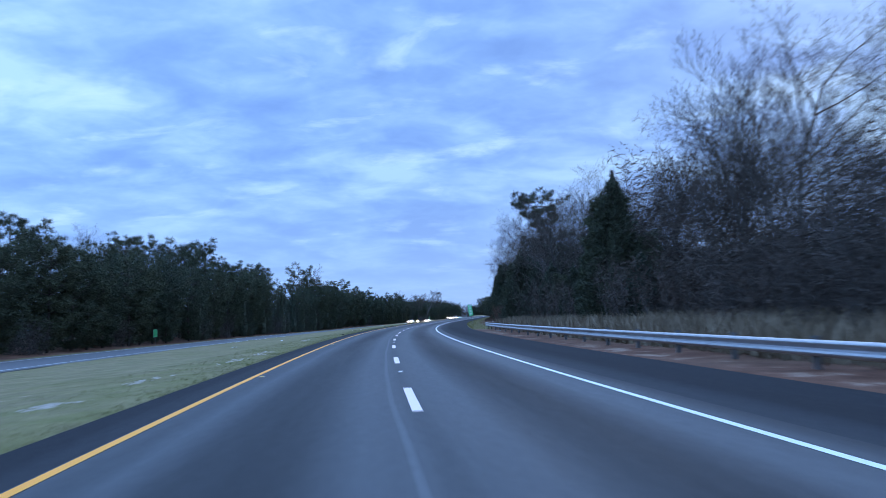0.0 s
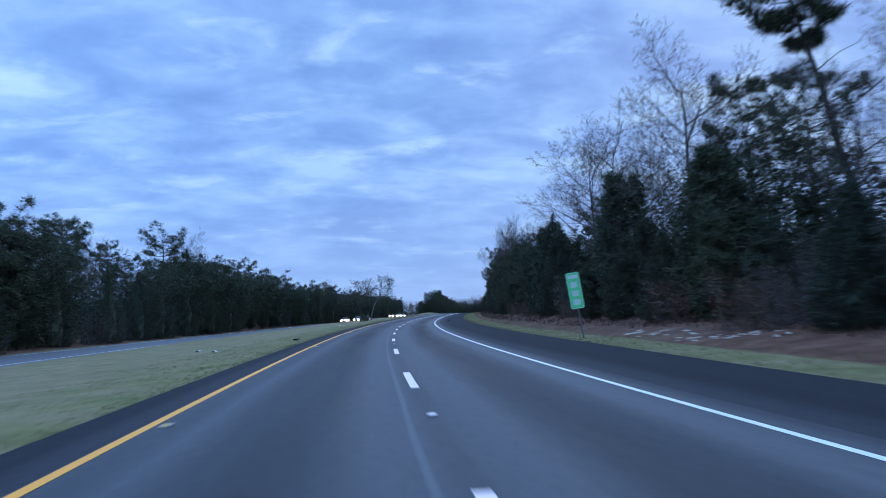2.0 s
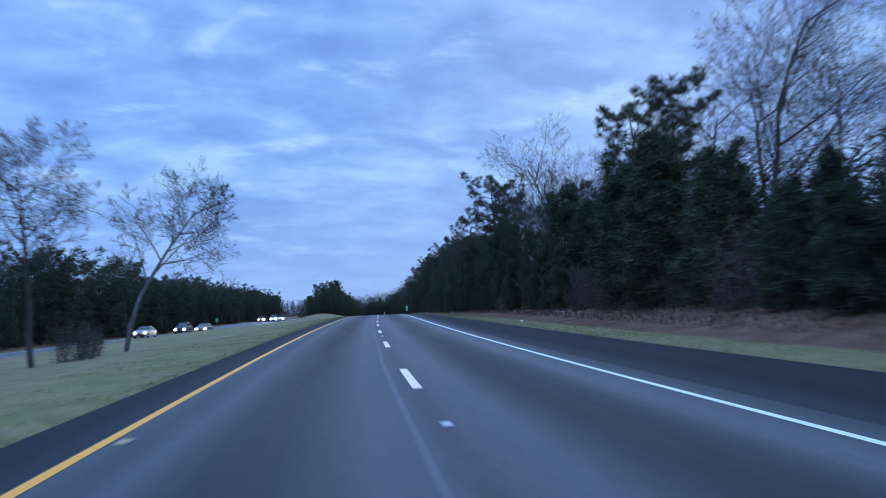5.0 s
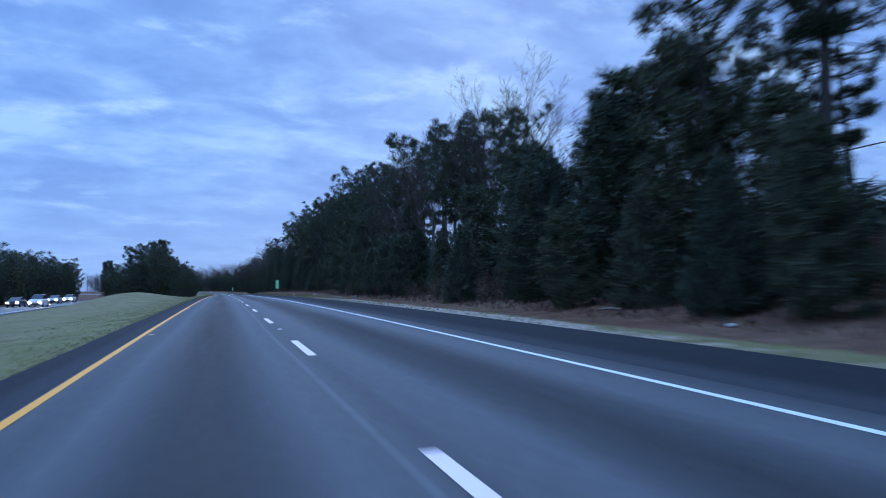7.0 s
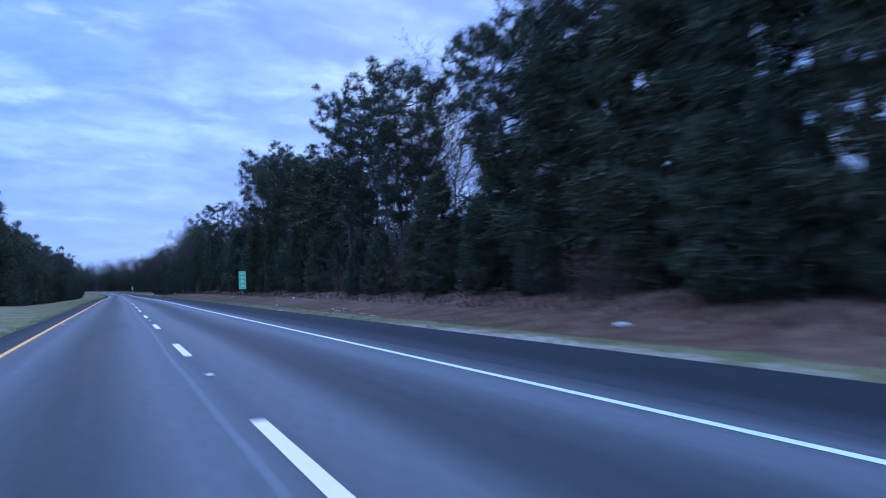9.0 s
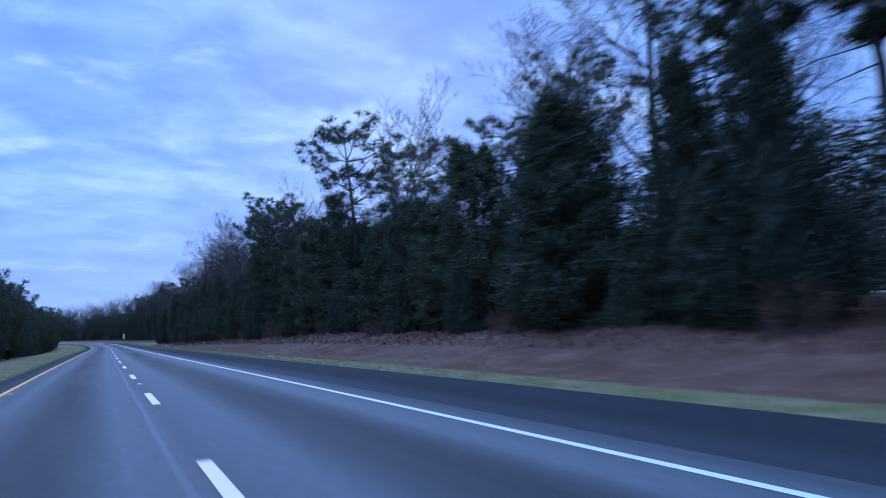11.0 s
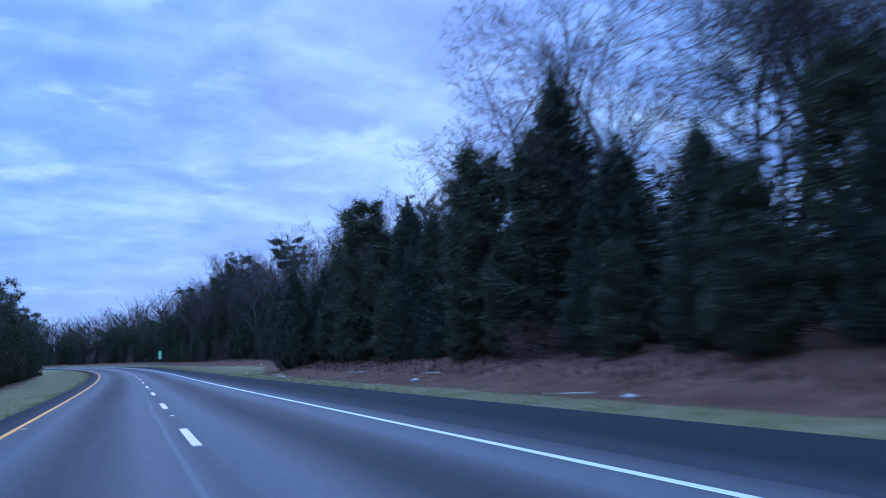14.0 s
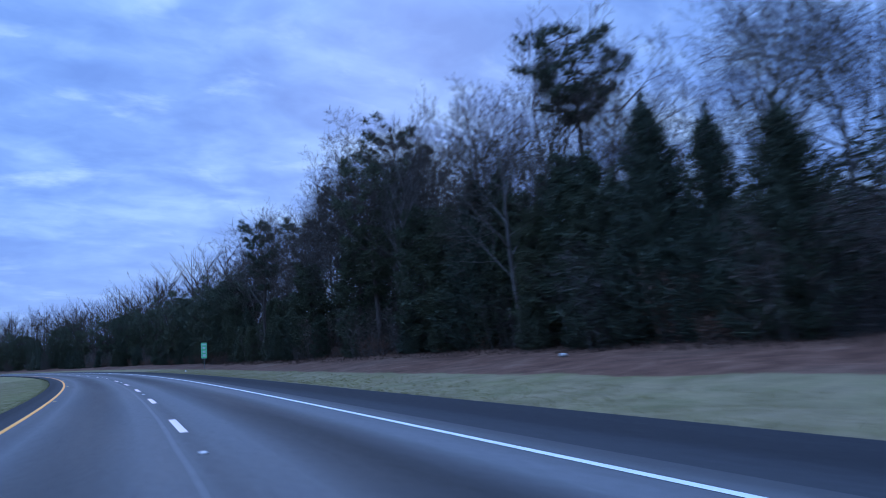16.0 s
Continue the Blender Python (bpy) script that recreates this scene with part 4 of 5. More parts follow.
LAST_BEND = (
    ("bare2", 601.0, -20.5, 13.6), ("bare1", 607.0, -20.0, 14.0), ("bare2", 634.0, -17.6, 13.8), ("bare2", 655.0, -17.0, 16.0), ("bare3", 645.0, -16.0, 17.0), ("bare2", 639.0, -21.0, 16.6), ("bare2", 633.5, -22.0, 16.0), ("bare1", 636.5, -24.0, 16.8), ("bare2", 643.0, -20.5, 17.6), ("bare1", 652.5, -21.0, 18.0), ("bare2", 661.5, -20.0, 17.6), ("cedar1", 584.0, -11.6, 7.2), ("bare2", 650.5, -18.6, 17.4), ("bare1", 659.0, -15.8, 16.6), ("bare3", 668.0, -15.6, 16.8), ("bare2", 680.0, -15.6, 16.6), ("bare1", 685.0, -17.0, 17.4), ("bare1", 664.0, -17.0, 16.4),
    ("bare2", 672.0, -17.5, 16.4), ("bare1", 641.0, -19.0, 16.8), ("cedar1", 581.5, -10.6, 7.9), ("young1", 567.0, -14.6, 8.0), ("cedar1", 562.0, -14.2, 8.2), ("cedar1", 541.0, -14.0, 6.6), ("young1", 536.0, -14.0, 6.6), ("young1", 531.0, -13.4, 6.2), ("cedar2", 545.5, -14.4, 7.0), ("young1", 526.0, -13.4, 5.6), ("pine7", 634.0, -22.6, 18.4), ("pine4", 676.0, -14.6, 14.2),
    ("pine2", 648.0, -15.2, 12.8), ("cedar1", 605.5, -18.0, 8.0), ("young1", 629.0, -18.4, 7.6), ("young1", 631.8, -17.8, 7.2), ("cedar1", 596.6, -17.6, 8.6),
    ("cedar1", 593.8, -17.0, 8.0), ("cedar1", 624.0, -18.0, 9.6), ("cedar1", 621.0, -18.2, 9.0), ("cedar2", 617.8, -18.0, 7.8), ("cedar1", 638.2, -17.6, 9.8), ("young1", 635.5, -18.6, 8.6), ("cedar2", 628.0, -19.0, 7.6), ("young1", 627.0, -20.4, 8.0), ("cedar1", 636.4, -18.4, 10.0), ("young1", 641.0, -17.0, 9.6), ("young1", 632.4, -19.0, 9.6), ("young1", 629.6, -18.4, 9.0), ("cedar2", 626.4, -18.0, 7.8),
    ("bare1", 598.0, -20.0, 16.0), ("bare2", 590.0, -19.0, 15.0),
)
MEDIAN_AND_LEFT = (
    ("young1", 373.0, 17.0, 5.6), ("young1", 417.0, 13.4, 11.4), ("bare4", 207.5, 12.6, 8.5), ("bare4", 216.0, 12.0, 9.1), ("bare2", 112.0, 47.0, 17.5),
    ("bare2", 126.0, 46.0, 18.5), ("bare1", 140.0, 46.0, 19.0), ("bare2", 98.0, 46.0, 16.5), ("brush1", 210.5, 12.2, 1.7), ("brush1", 212.4, 12.3, 1.4),
    ("pine4", 92.5, 39.0, 16.2), ("pine4", 125.0, 40.0, 16.4), ("pine2", 133.0, 39.0, 15.0), ("pine4", 153.0, 39.5, 15.4), ("pine2", 65.0, 38.5, 14.0),
    ("pine4", 201.0, 58.0, 17.0), ("pine4", 215.0, 53.0, 14.0), ("bare2", 141.0, 51.0, 17.5), ("bare2", 220.0, 47.0, 16.0), ("bare1", 228.0, 48.0, 15.8),
    ("bare2", 206.0, 46.0, 16.0), ("bare2", 214.0, 50.0, 16.0),
)
for kind, s, off, tall in BY_THE_GUARDRAIL + FIRST_BEND + PINE_WOOD + LAST_BEND + MEDIAN_AND_LEFT:
    plant(kind, s, off, tall / HEIGHTS[kind], turn=heading(s) if kind == "pine3" else None, rnd=random.Random(int(s * 10)))


def place_trees():
    for kind, spots in PLANTED.items():
        src = KINDS[kind]
        for m in spots[1:]:
            copy_thing(src, m)
        if spots:
            src.matrix_basis = spots[0]


place_trees()


def far_trees(name, s0, s1, count, seed, label):
    """Leafless trees too far off to be told apart, in one mesh: forking stems with fans of twigs."""
    rng = np.random.default_rng(seed)
    rnd = random.Random(seed)
    chunks = []
    for i in range(count):
        s = s0 + (s1 - s0) * (i + rnd.random()) / count
        root = at(s, -wood_edge(s) - rnd.uniform(1.5, 12), -0.1)
        tall = rnd.uniform(14.5, 20.0)
        k = 20
        up = rng.uniform(0.3, 1.0, k)
        turn = rng.uniform(0, 6.283, k)
        base = np.array(root) + np.stack([np.zeros(k), np.zeros(k), up * tall * 0.72], axis=1)
        way = unit(np.stack([np.cos(turn) * 0.75, np.sin(turn) * 0.75, rng.uniform(0.5, 1.3, k)], axis=1))
        long = tall * (0.5 - 0.26 * up) * rng.uniform(0.7, 1.15, k)
        chunks.append(sprigs(np.array([root]), np.array([[0.0, 0.0, 1.0]]), np.array([tall * 0.9]), np.array([0.16]), rng))
        chunks.append(sprigs(base, way, long, np.full(k, 0.05), rng))
        m = k * 13
        pick = rng.integers(0, k, m)
        start = base[pick] + way[pick] * (long[pick] * rng.uniform(0.25, 1.0, m))[:, None]
        out = unit(way[pick] + rng.normal(0, 0.55, (m, 3)) + (0, 0, 0.25))
        chunks.append(sprigs(start, out, rng.uniform(0.7, 1.9, m), np.full(m, 0.018), rng))
    tagged(new(name, triangles(name, np.concatenate(chunks), TWIGS)), label, "trees", kind="stuff")


def ground_heights(s, off):
    """Heights of the ground over the road for arrays of places, to the nearest metre."""
    known = {}
    out = np.empty(len(s))
    for i, key in enumerate(zip((np.round(s / 4) * 4).tolist(), np.round(off).tolist())):
        if key not in known:
            known[key] = ground_dz(*key)
        out[i] = known[key]
    return out


def places(s, off, up):
    """Points s along the road, off to its left, and up above the ground, for arrays."""
    x, y, z, h = (np.interp(s, _s, v) for v in (_x, _y, _z, _head))
    return np.stack([x - off * np.cos(h), y - off * np.sin(h), z + ground_heights(s, off) + up], axis=1)


def far_woods(name, s0, s1, off0, off1, height, count, seed, leaf, label, thin=1.0, big=1.0):
    """The depth of the wood behind the single trees, as one mass of foliage."""
    rng = np.random.default_rng(seed)
    s = rng.uniform(s0, s1, count)
    stations = np.arange(s0, s1 + 2, 2.0)

    def along(v):
        return np.interp(s, stations, [v(k) for k in stations]) if callable(v) else np.full(count, float(v))

    o0, o1 = along(off0), along(off1)
    off = rng.uniform(0, 1, count) * (o1 - o0) + o0
    lumps = np.array([rough_noise(a, b, 9.0) for a, b in zip(s.tolist(), off.tolist())])
    up = along(height) * (0.7 + 0.75 * lumps) * rng.uniform(0, 1, count) ** 0.8
    way = unit(rng.normal(size=(count, 3)) * (1, 1, 0.6) + (0, 0, 0.2))
    tris = sprigs(places(s, off, up), way, big * rng.uniform(0.35, 0.8, count), thin * big * rng.uniform(0.03, 0.07, count), rng)
    tagged(new(name, triangles(name, tris, leaf)), label, "woods", kind="stuff")


WOOD_R = "dark depth of the wood behind the roadside trees"
far_woods("woods_right", 40, 670, lambda s: -wood_edge(s) - 13, lambda s: -wood_edge(s) - 2.2, lambda s: 4.4 if 266 < s < 332 else 6.4 if 297 < s < 402 else (7.4 if 588 < s < 636 else 8.0), 400000, 51, CEDAR_SPRAYS, WOOD_R)
far_woods("thicket_right", -80, 60, lambda s: -wood_edge(s) - 12, lambda s: -wood_edge(s) - 1.0, lambda s: float(np.interp(s, [15, 35], [6.6, 9.0])), 90000, 54, TWIGS, "brown leafless thicket behind the guardrail", thin=0.6)
far_woods("woods_ahead", 650, 990, lambda s: -wood_edge(s) - 14, lambda s: -wood_edge(s) - 2.6, 12.0, 150000, 55, TWIGS, "grey leafless depth of the wood round the bend", thin=1.0)
far_woods("woods_deep", -90, 990, lambda s: -wood_edge(s) - 20, lambda s: -wood_edge(s) - 13, lambda s: 4.4 if 262 < s < 335 else 6.4 if 290 < s < 402 else 7.6, 150000, 56, CEDAR_SPRAYS, "unlit depth far inside the wood", big=1.2)
far_woods("thicket_bend", 586, 640, lambda s: -wood_edge(s) - 8, lambda s: -wood_edge(s) - 0.3, 6.4, 55000, 60, TWIGS, "brown leafless thicket beside the grass verge", thin=0.45, big=0.9)
far_woods("woods_outer", -60, 900, lambda s: -wood_edge(s) - 85, lambda s: -wood_edge(s) - 30, 6.0, 140000, 62, CEDAR_SPRAYS, "wooded land behind the roadside trees", big=2.2)
far_woods("woods_outer_left", -60, 900, lambda s: far_road_off(s) + 27, lambda s: far_road_off(s) + 80, lambda s: 7.0 if s < 480 else 5.0, 120000, 63, CEDAR_SPRAYS, "wooded land beyond the other carriageway", big=2.4)
far_woods("woods_beyond", -60, 900, lambda s: -wood_edge(s) - 30, lambda s: -wood_edge(s) - 22, lambda s: 4.2 if 262 < s < 335 else 6.0 if 290 < s < 402 else 7.6, 200000, 59, CEDAR_SPRAYS, "dark undergrowth deep in the wood", big=1.7)
far_trees("far_bare_trees", 684, 985, 230, 58, "grey leafless trees massed round the far bend")
far_woods("woods_left", -30, 470, lambda s: far_road_off(s) + 8.8, lambda s: far_road_off(s) + 22, lambda s: 8.4 * left_scale(s), 200000, 52, CEDAR_SPRAYS, "dark depth of the wood across the other carriageway")
far_woods("woods_left_deep", -60, 480, lambda s: far_road_off(s) + 20, lambda s: far_road_off(s) + 27, lambda s: 8.6 * left_scale(s), 60000, 57, CEDAR_SPRAYS, "unlit depth of the wood beyond the other carriageway", big=1.7)
far_woods("woods_island", 412, 700, 14.5, 24, 7.0, 100000, 53, CEDAR_SPRAYS, "dark depth of the wooded median")


# ---------------------------------------------------------------- guardrail
def build_guardrail(s0, s1, off, spacing=1.78):
    rail = tagged(new("guardrail"), "galvanised steel corrugated guardrail on posts beside the shoulder", "guardrail")
    prof = [(0.00, 0.165), (0.035, 0.155), (0.075, 0.115), (0.08, 0.085), (0.03, 0.035), (0.0, 0.012), (0.0, -0.012), (0.03, -0.035), (0.08, -0.085), (0.075, -0.115), (0.035, -0.155), (0.0, -0.165)]
    n = int((s1 - s0) / 1.78)
    verts, faces = [], []
    w = len(prof)
    for i in range(n + 1):
        s = s0 + (s1 - s0) * i / n
        for dx, dz in prof:
            verts.append(on_road(s, off + dx, 0.44 + dz))
    m = len(verts)
    for i in range(n + 1):
        s = s0 + (s1 - s0) * i / n
        for dx, dz in prof:
            verts.append(on_road(s, off + dx - 0.006, 0.44 + dz))
    for i in range(n):
        for j in range(w - 1):
            k = i * w + j
            faces.append((k, k + 1, k + w + 1, k + w))
            faces.append((m + k + 1, m + k, m + k + w, m + k + w + 1))
    part("beam", mesh_of("beam", verts, faces, [GALVANISED], smooth=True), None, rail)
    # rounded end piece
    ev, ef = [], []
    for i in range(9):
        a = math.pi * i / 8
        for dz in (-0.165, -0.08, 0.0, 0.08, 0.165):
            bulge = 0.03 * math.cos(dz * 19)
            ev.append(on_road(s1 + (0.16 + bulge) * math.sin(a), off + 0.02 - 0.13 * (1 - math.cos(a)), 0.44 + dz))
    for i in range(8):
        for j in range(4):
            k = i * 5 + j
            ef.append((k, k + 1, k + 6, k + 5))
    part("end_piece", mesh_of("end_piece", ev, ef, [GALVANISED], smooth=True), None, rail, "rounded steel end piece")
    i = 0
    s = s0 + 0.5
    while s < s1:
        bm = bmesh.new()
        turn = Euler((0, 0, radians(heading(s)))).to_matrix()
        for dx, size in ((0.0, (0.01, 0.1, 0.95)), (-0.05, (0.1, 0.008, 0.95)), (-0.1, (0.01, 0.1, 0.95))):
            box(bm, (dx, 0, 0.2), size)
        bmesh.ops.transform(bm, matrix=Matrix.Translation(on_road(s, off - 0.16)) @ turn.to_4x4(), verts=bm.verts)
        part("post", bm, POST_STEEL, rail)
        bm = bmesh.new()
        box(bm, (0, 0, 0), (0.15, 0.12, 0.3), bevel=0.01)
        bmesh.ops.transform(bm, matrix=Matrix.Translation(on_road(s, off - 0.08, 0.44)) @ turn.to_4x4(), verts=bm.verts)
        part("block", bm, WOOD_POST, rail)
        s += spacing * 2
        i += 1
    return rail


build_guardrail(-50.0, 62.0, -8.1)


# ---------------------------------------------------------------- signs
def bar_rows(parent, w, top, rows):
    for x, z, bw, bh in rows:
        bm = bmesh.new()
        box(bm, (x * w, -0.006, top - z), (bw * w, 0.003, bh))
        part("legend_bar", bm, SIGN_WHITE, parent, "white bar")


def make_sign(s, off, low, high, width, label, lean=0.0, turn=0.0, legend=True):
    sign = tagged(new("road_sign"), label, "sign", "reference signs")
    bm = bmesh.new()
    made = box(bm, (0, 0, (low + high) / 2), (width, 0.005, high - low))
    edges = [e for e in bm.edges if abs(e.verts[0].co.y - e.verts[1].co.y) > 0.004]
    bmesh.ops.bevel(bm, geom=edges, offset=0.04, segments=3, affect="EDGES")
    plate = part("plate", bm, SIGN_GREEN, sign, "green reflective plate")
    bm = bmesh.new()
    t = 0.015
    h = high - low
    for x, z, sx, sz in ((0, high - 0.02, width - 0.06, t), (0, low + 0.02, width - 0.06, t), (-width / 2 + 0.02, (low + high) / 2, t, h - 0.06), (width / 2 - 0.02, (low + high) / 2, t, h - 0.06)):
        box(bm, (x, -0.0045, z), (sx, 0.003, sz))
    part("border", bm, SIGN_WHITE, plate, "thin white border")
    if legend:
        bar_rows(plate, width, high, [(0, 0.12 * h, 0.74, 0.1 * h), (0, 0.34 * h, 0.46, 0.15 * h), (0, 0.58 * h, 0.46, 0.15 * h), (0, 0.82 * h, 0.5, 0.15 * h)])
    bm = bmesh.new()
    for dx in (-0.025, 0.025):
        box(bm, (dx, 0.03, high / 2 - 0.15), (0.008, 0.035, high + 0.2))
    box(bm, (0, 0.014, high / 2 - 0.15), (0.05, 0.006, high + 0.2))
    part("post", bm, POST_STEEL, sign)
    for z in (low + 0.12, high - 0.12):
        bm = bmesh.new()
        bmesh.ops.create_cone(bm, cap_ends=True, segments=8, radius1=0.014, radius2=0.014, depth=0.012, matrix=Matrix.Translation((0, -0.008, z)) @ Matrix.Rotation(radians(90), 4, "X"))
        part("bolt", bm, SIGN_BACK, sign)
    sign.matrix_basis = Matrix.Translation(at(s, off, -0.05)) @ Euler((0, radians(lean), radians(heading(s) + turn))).to_matrix().to_4x4()
    return sign


make_sign(97.45, -8.2, 1.35, 2.93, 0.6, "green roadside reference sign leaning on its thin post", lean=-8)
make_sign(396.6, -8.3, 1.1, 2.6, 0.6, "upright green roadside reference sign on a thin post")
make_sign(683.0, -10.0, 1.1, 2.72, 0.6, "distant green roadside reference sign on a thin post")
make_sign(344.0, 34.2, 0.7, 1.6, 0.55, "small green sign beyond the other carriageway", legend=False)
make_sign(90.3, 34.3, 1.05, 2.1, 0.55, "small green sign across the other carriageway", legend=False)


# ---------------------------------------------------------------- raised markers in the road
MARKER_GLASS = plain("marker_lens", (0.95, 0.86, 0.82), 0.2, 0.0, 0.2, 8.0)
MARKER_AMBER = plain("amber_marker_lens", (0.9, 0.55, 0.15), 0.2, 0.0, 0.2, 8.0)
CASTING = plain("worn_iron_casting", (0.42, 0.41, 0.4), 0.55, 0.3, 0.5, 8.0)


def make_marker(lens, label):
    thing = tagged(new("road_marker"), label, "road marker", "raised road markers")
    bm = bmesh.new()
    for x in (-0.055, 0.055):
        box(bm, (x, 0, 0.008), (0.022, 0.23, 0.018), bevel=0.004)
    box(bm, (0, 0.0, 0.004), (0.1, 0.16, 0.008))
    part("casting", bm, CASTING, thing, "iron casting")
    bm = bmesh.new()
    vs = [bm.verts.new(v) for v in ((-.044, -.06, .008), (.044, -.06, .008), (.044, .06, .008), (-.044, .06, .008), (-.036, -.028, .026), (.036, -.028, .026), (.036, .028, .026), (-.036, .028, .026))]
    for f in ((0, 1, 5, 4), (1, 2, 6, 5), (2, 3, 7, 6), (3, 0, 4, 7), (4, 5, 6, 7)):
        bm.faces.new([vs[k] for k in f])
    part("lens", bm, lens, thing, "reflective lens")
    return thing


for lens, off, label in ((MARKER_GLASS, 0.0, "small white raised road marker between the lane dashes"), (MARKER_AMBER, LEFT_LINE - 0.22, "small amber raised road marker beside the yellow line")):
    first = make_marker(lens, label)
    spots = [Matrix.Translation(on_road(2 * k * DASH + MARKER, off, 0.004)) @ Matrix.Rotation(radians(heading(2 * k * DASH)), 4, "Z") for k in range(-1, 38)]
    for m in spots[1:]:
        copy_thing(first, m)
    first.matrix_basis = spots[0]


# ---------------------------------------------------------------- oncoming cars, standing
TYRE = plain("tyre_rubber", (0.02, 0.02, 0.02), 0.85, 0.0, 0.3, 10.0)
RIM = plain("wheel_alloy", (0.45, 0.45, 0.46), 0.35, 0.9, 0.2, 10.0)
CAR_GLASS = plain("dark_car_glass", (0.015, 0.018, 0.02), 0.06, 0.0, 0.05, 2.0)
TRIM = plain("black_car_trim", (0.02, 0.02, 0.022), 0.5, 0.0, 0.2, 6.0)


def glow(name, tint, power):
    m = Mat(name, rough=0.2)
    m.colour((0.8, 0.8, 0.8))
    m.bsdf.inputs["Emission Color"].default_value = (*tint, 1)
    m.bsdf.inputs["Emission Strength"].default_value = power
    return m.m


HEADLIGHT = glow("lit_headlight", (1.0, 0.8, 0.55), 120.0)


def loft(bm, sections):
    """Skins a row of closed sections and caps both ends."""
    rings = [[bm.verts.new(v) for v in sec] for sec in sections]
    n = len(rings[0])
    for a, b in zip(rings, rings[1:]):
        for k in range(n):
            bm.faces.new((a[k], a[(k + 1) % n], b[(k + 1) % n], b[k]))
    bm.faces.new(rings[0][::-1])
    bm.faces.new(rings[-1])


def make_car(name, paint, tall, long, label):
    """A car whose front looks along -y."""
    car = tagged(new(name), label, "car", "oncoming cars")
    bm = bmesh.new()
    half = 0.9

    def sec(y, low, high, w):
        return [(-w * 0.94, y, low), (w * 0.94, y, low), (w, y, low + 0.22), (w * 0.99, y, high - 0.12), (w * 0.9, y, high), (-w * 0.9, y, high), (-w * 0.99, y, high - 0.12), (-w, y, low + 0.22)]

    hood = 0.52 + 0.42 * tall / 1.5
    loft(bm, [sec(-long / 2, 0.32, hood - 0.22, half * 0.82), sec(-long / 2 + 0.15, 0.24, hood - 0.1, half * 0.95), sec(-long / 2 + 0.6, 0.2, hood, half), sec(-long * 0.2, 0.2, hood + 0.1, half),
              sec(long * 0.35, 0.2, hood + 0.12, half), sec(long / 2 - 0.12, 0.26, hood + 0.06, half * 0.95), sec(long / 2, 0.36, hood - 0.05, half * 0.88)])
    part("body", bm, paint, car)
    bm = bmesh.new()

    def roof(y, low, high, w):
        return [(-w, y, low), (w, y, low), (w * 0.9, y, high - 0.06), (w * 0.8, y, high), (-w * 0.8, y, high), (-w * 0.9, y, high - 0.06)]

    loft(bm, [roof(-long * 0.19, hood + 0.06, hood + 0.1, half * 0.9), roof(-long * 0.04, hood + 0.08, tall - 0.03, half * 0.84), roof(long * 0.1, hood + 0.1, tall, half * 0.84), roof(long * 0.3, hood + 0.1, tall - 0.06, half * 0.82), roof(long * 0.42, hood + 0.1, hood + 0.16, half * 0.84)])
    part("cabin", bm, CAR_GLASS, car, "dark glazed cabin")
    bm = bmesh.new()
    loft(bm, [[(x * 0.8 * half, y, z) for x, z in ((-.8, tall - 0.02), (.8, tall - 0.02), (.72, tall + 0.025), (-.72, tall + 0.025))] for y in (-long * 0.03, long * 0.28)])
    part("roof", bm, paint, car)
    bm = bmesh.new()
    box(bm, (0, -long / 2 + 0.03, 0.42), (1.1, 0.1, 0.2), bevel=0.03)
    part("grille", bm, TRIM, car, "black grille")
    for x in (-0.62, 0.62):
        bm = bmesh.new()
        bmesh.ops.create_uvsphere(bm, u_segments=12, v_segments=8, radius=0.5, matrix=Matrix.Translation((x, -long / 2 + 0.02, 0.62)) @ Matrix.Diagonal((0.36, 0.24, 0.26, 1)))
        part("headlight", bm, HEADLIGHT, car, "lit white headlight")
    for x in (-0.8, 0.8):
        for y in (-long * 0.31, long * 0.3):
            bm = bmesh.new()
            bmesh.ops.create_cone(bm, cap_ends=True, segments=20, radius1=0.33, radius2=0.33, depth=0.22, matrix=Matrix.Translation((x, y, 0.33)) @ Matrix.Rotation(radians(90), 4, "Y"))
            wheel = part("wheel", bm, TYRE, car, "black tyre")
            bm = bmesh.new()
            bmesh.ops.create_cone(bm, cap_ends=True, segments=16, radius1=0.21, radius2=0.19, depth=0.24, matrix=Matrix.Translation((x, y, 0.33)) @ Matrix.Rotation(radians(90), 4, "Y"))
            part("rim", bm, RIM, wheel, "alloy rim")
    for x in (-1.0, 1.0):
        bm = bmesh.new()
        box(bm, (x, -long * 0.14, hood + 0.16), (0.2, 0.1, 0.14), bevel=0.03)
        part("wing_mirror", bm, TRIM, car)
    return car


def park(car, s, lane):
    c = far_road_off(s) + lane
    car.matrix_basis = Matrix.Translation(at(s, c, 0.035)) @ Matrix.Rotation(radians(heading(s)), 4, "Z")


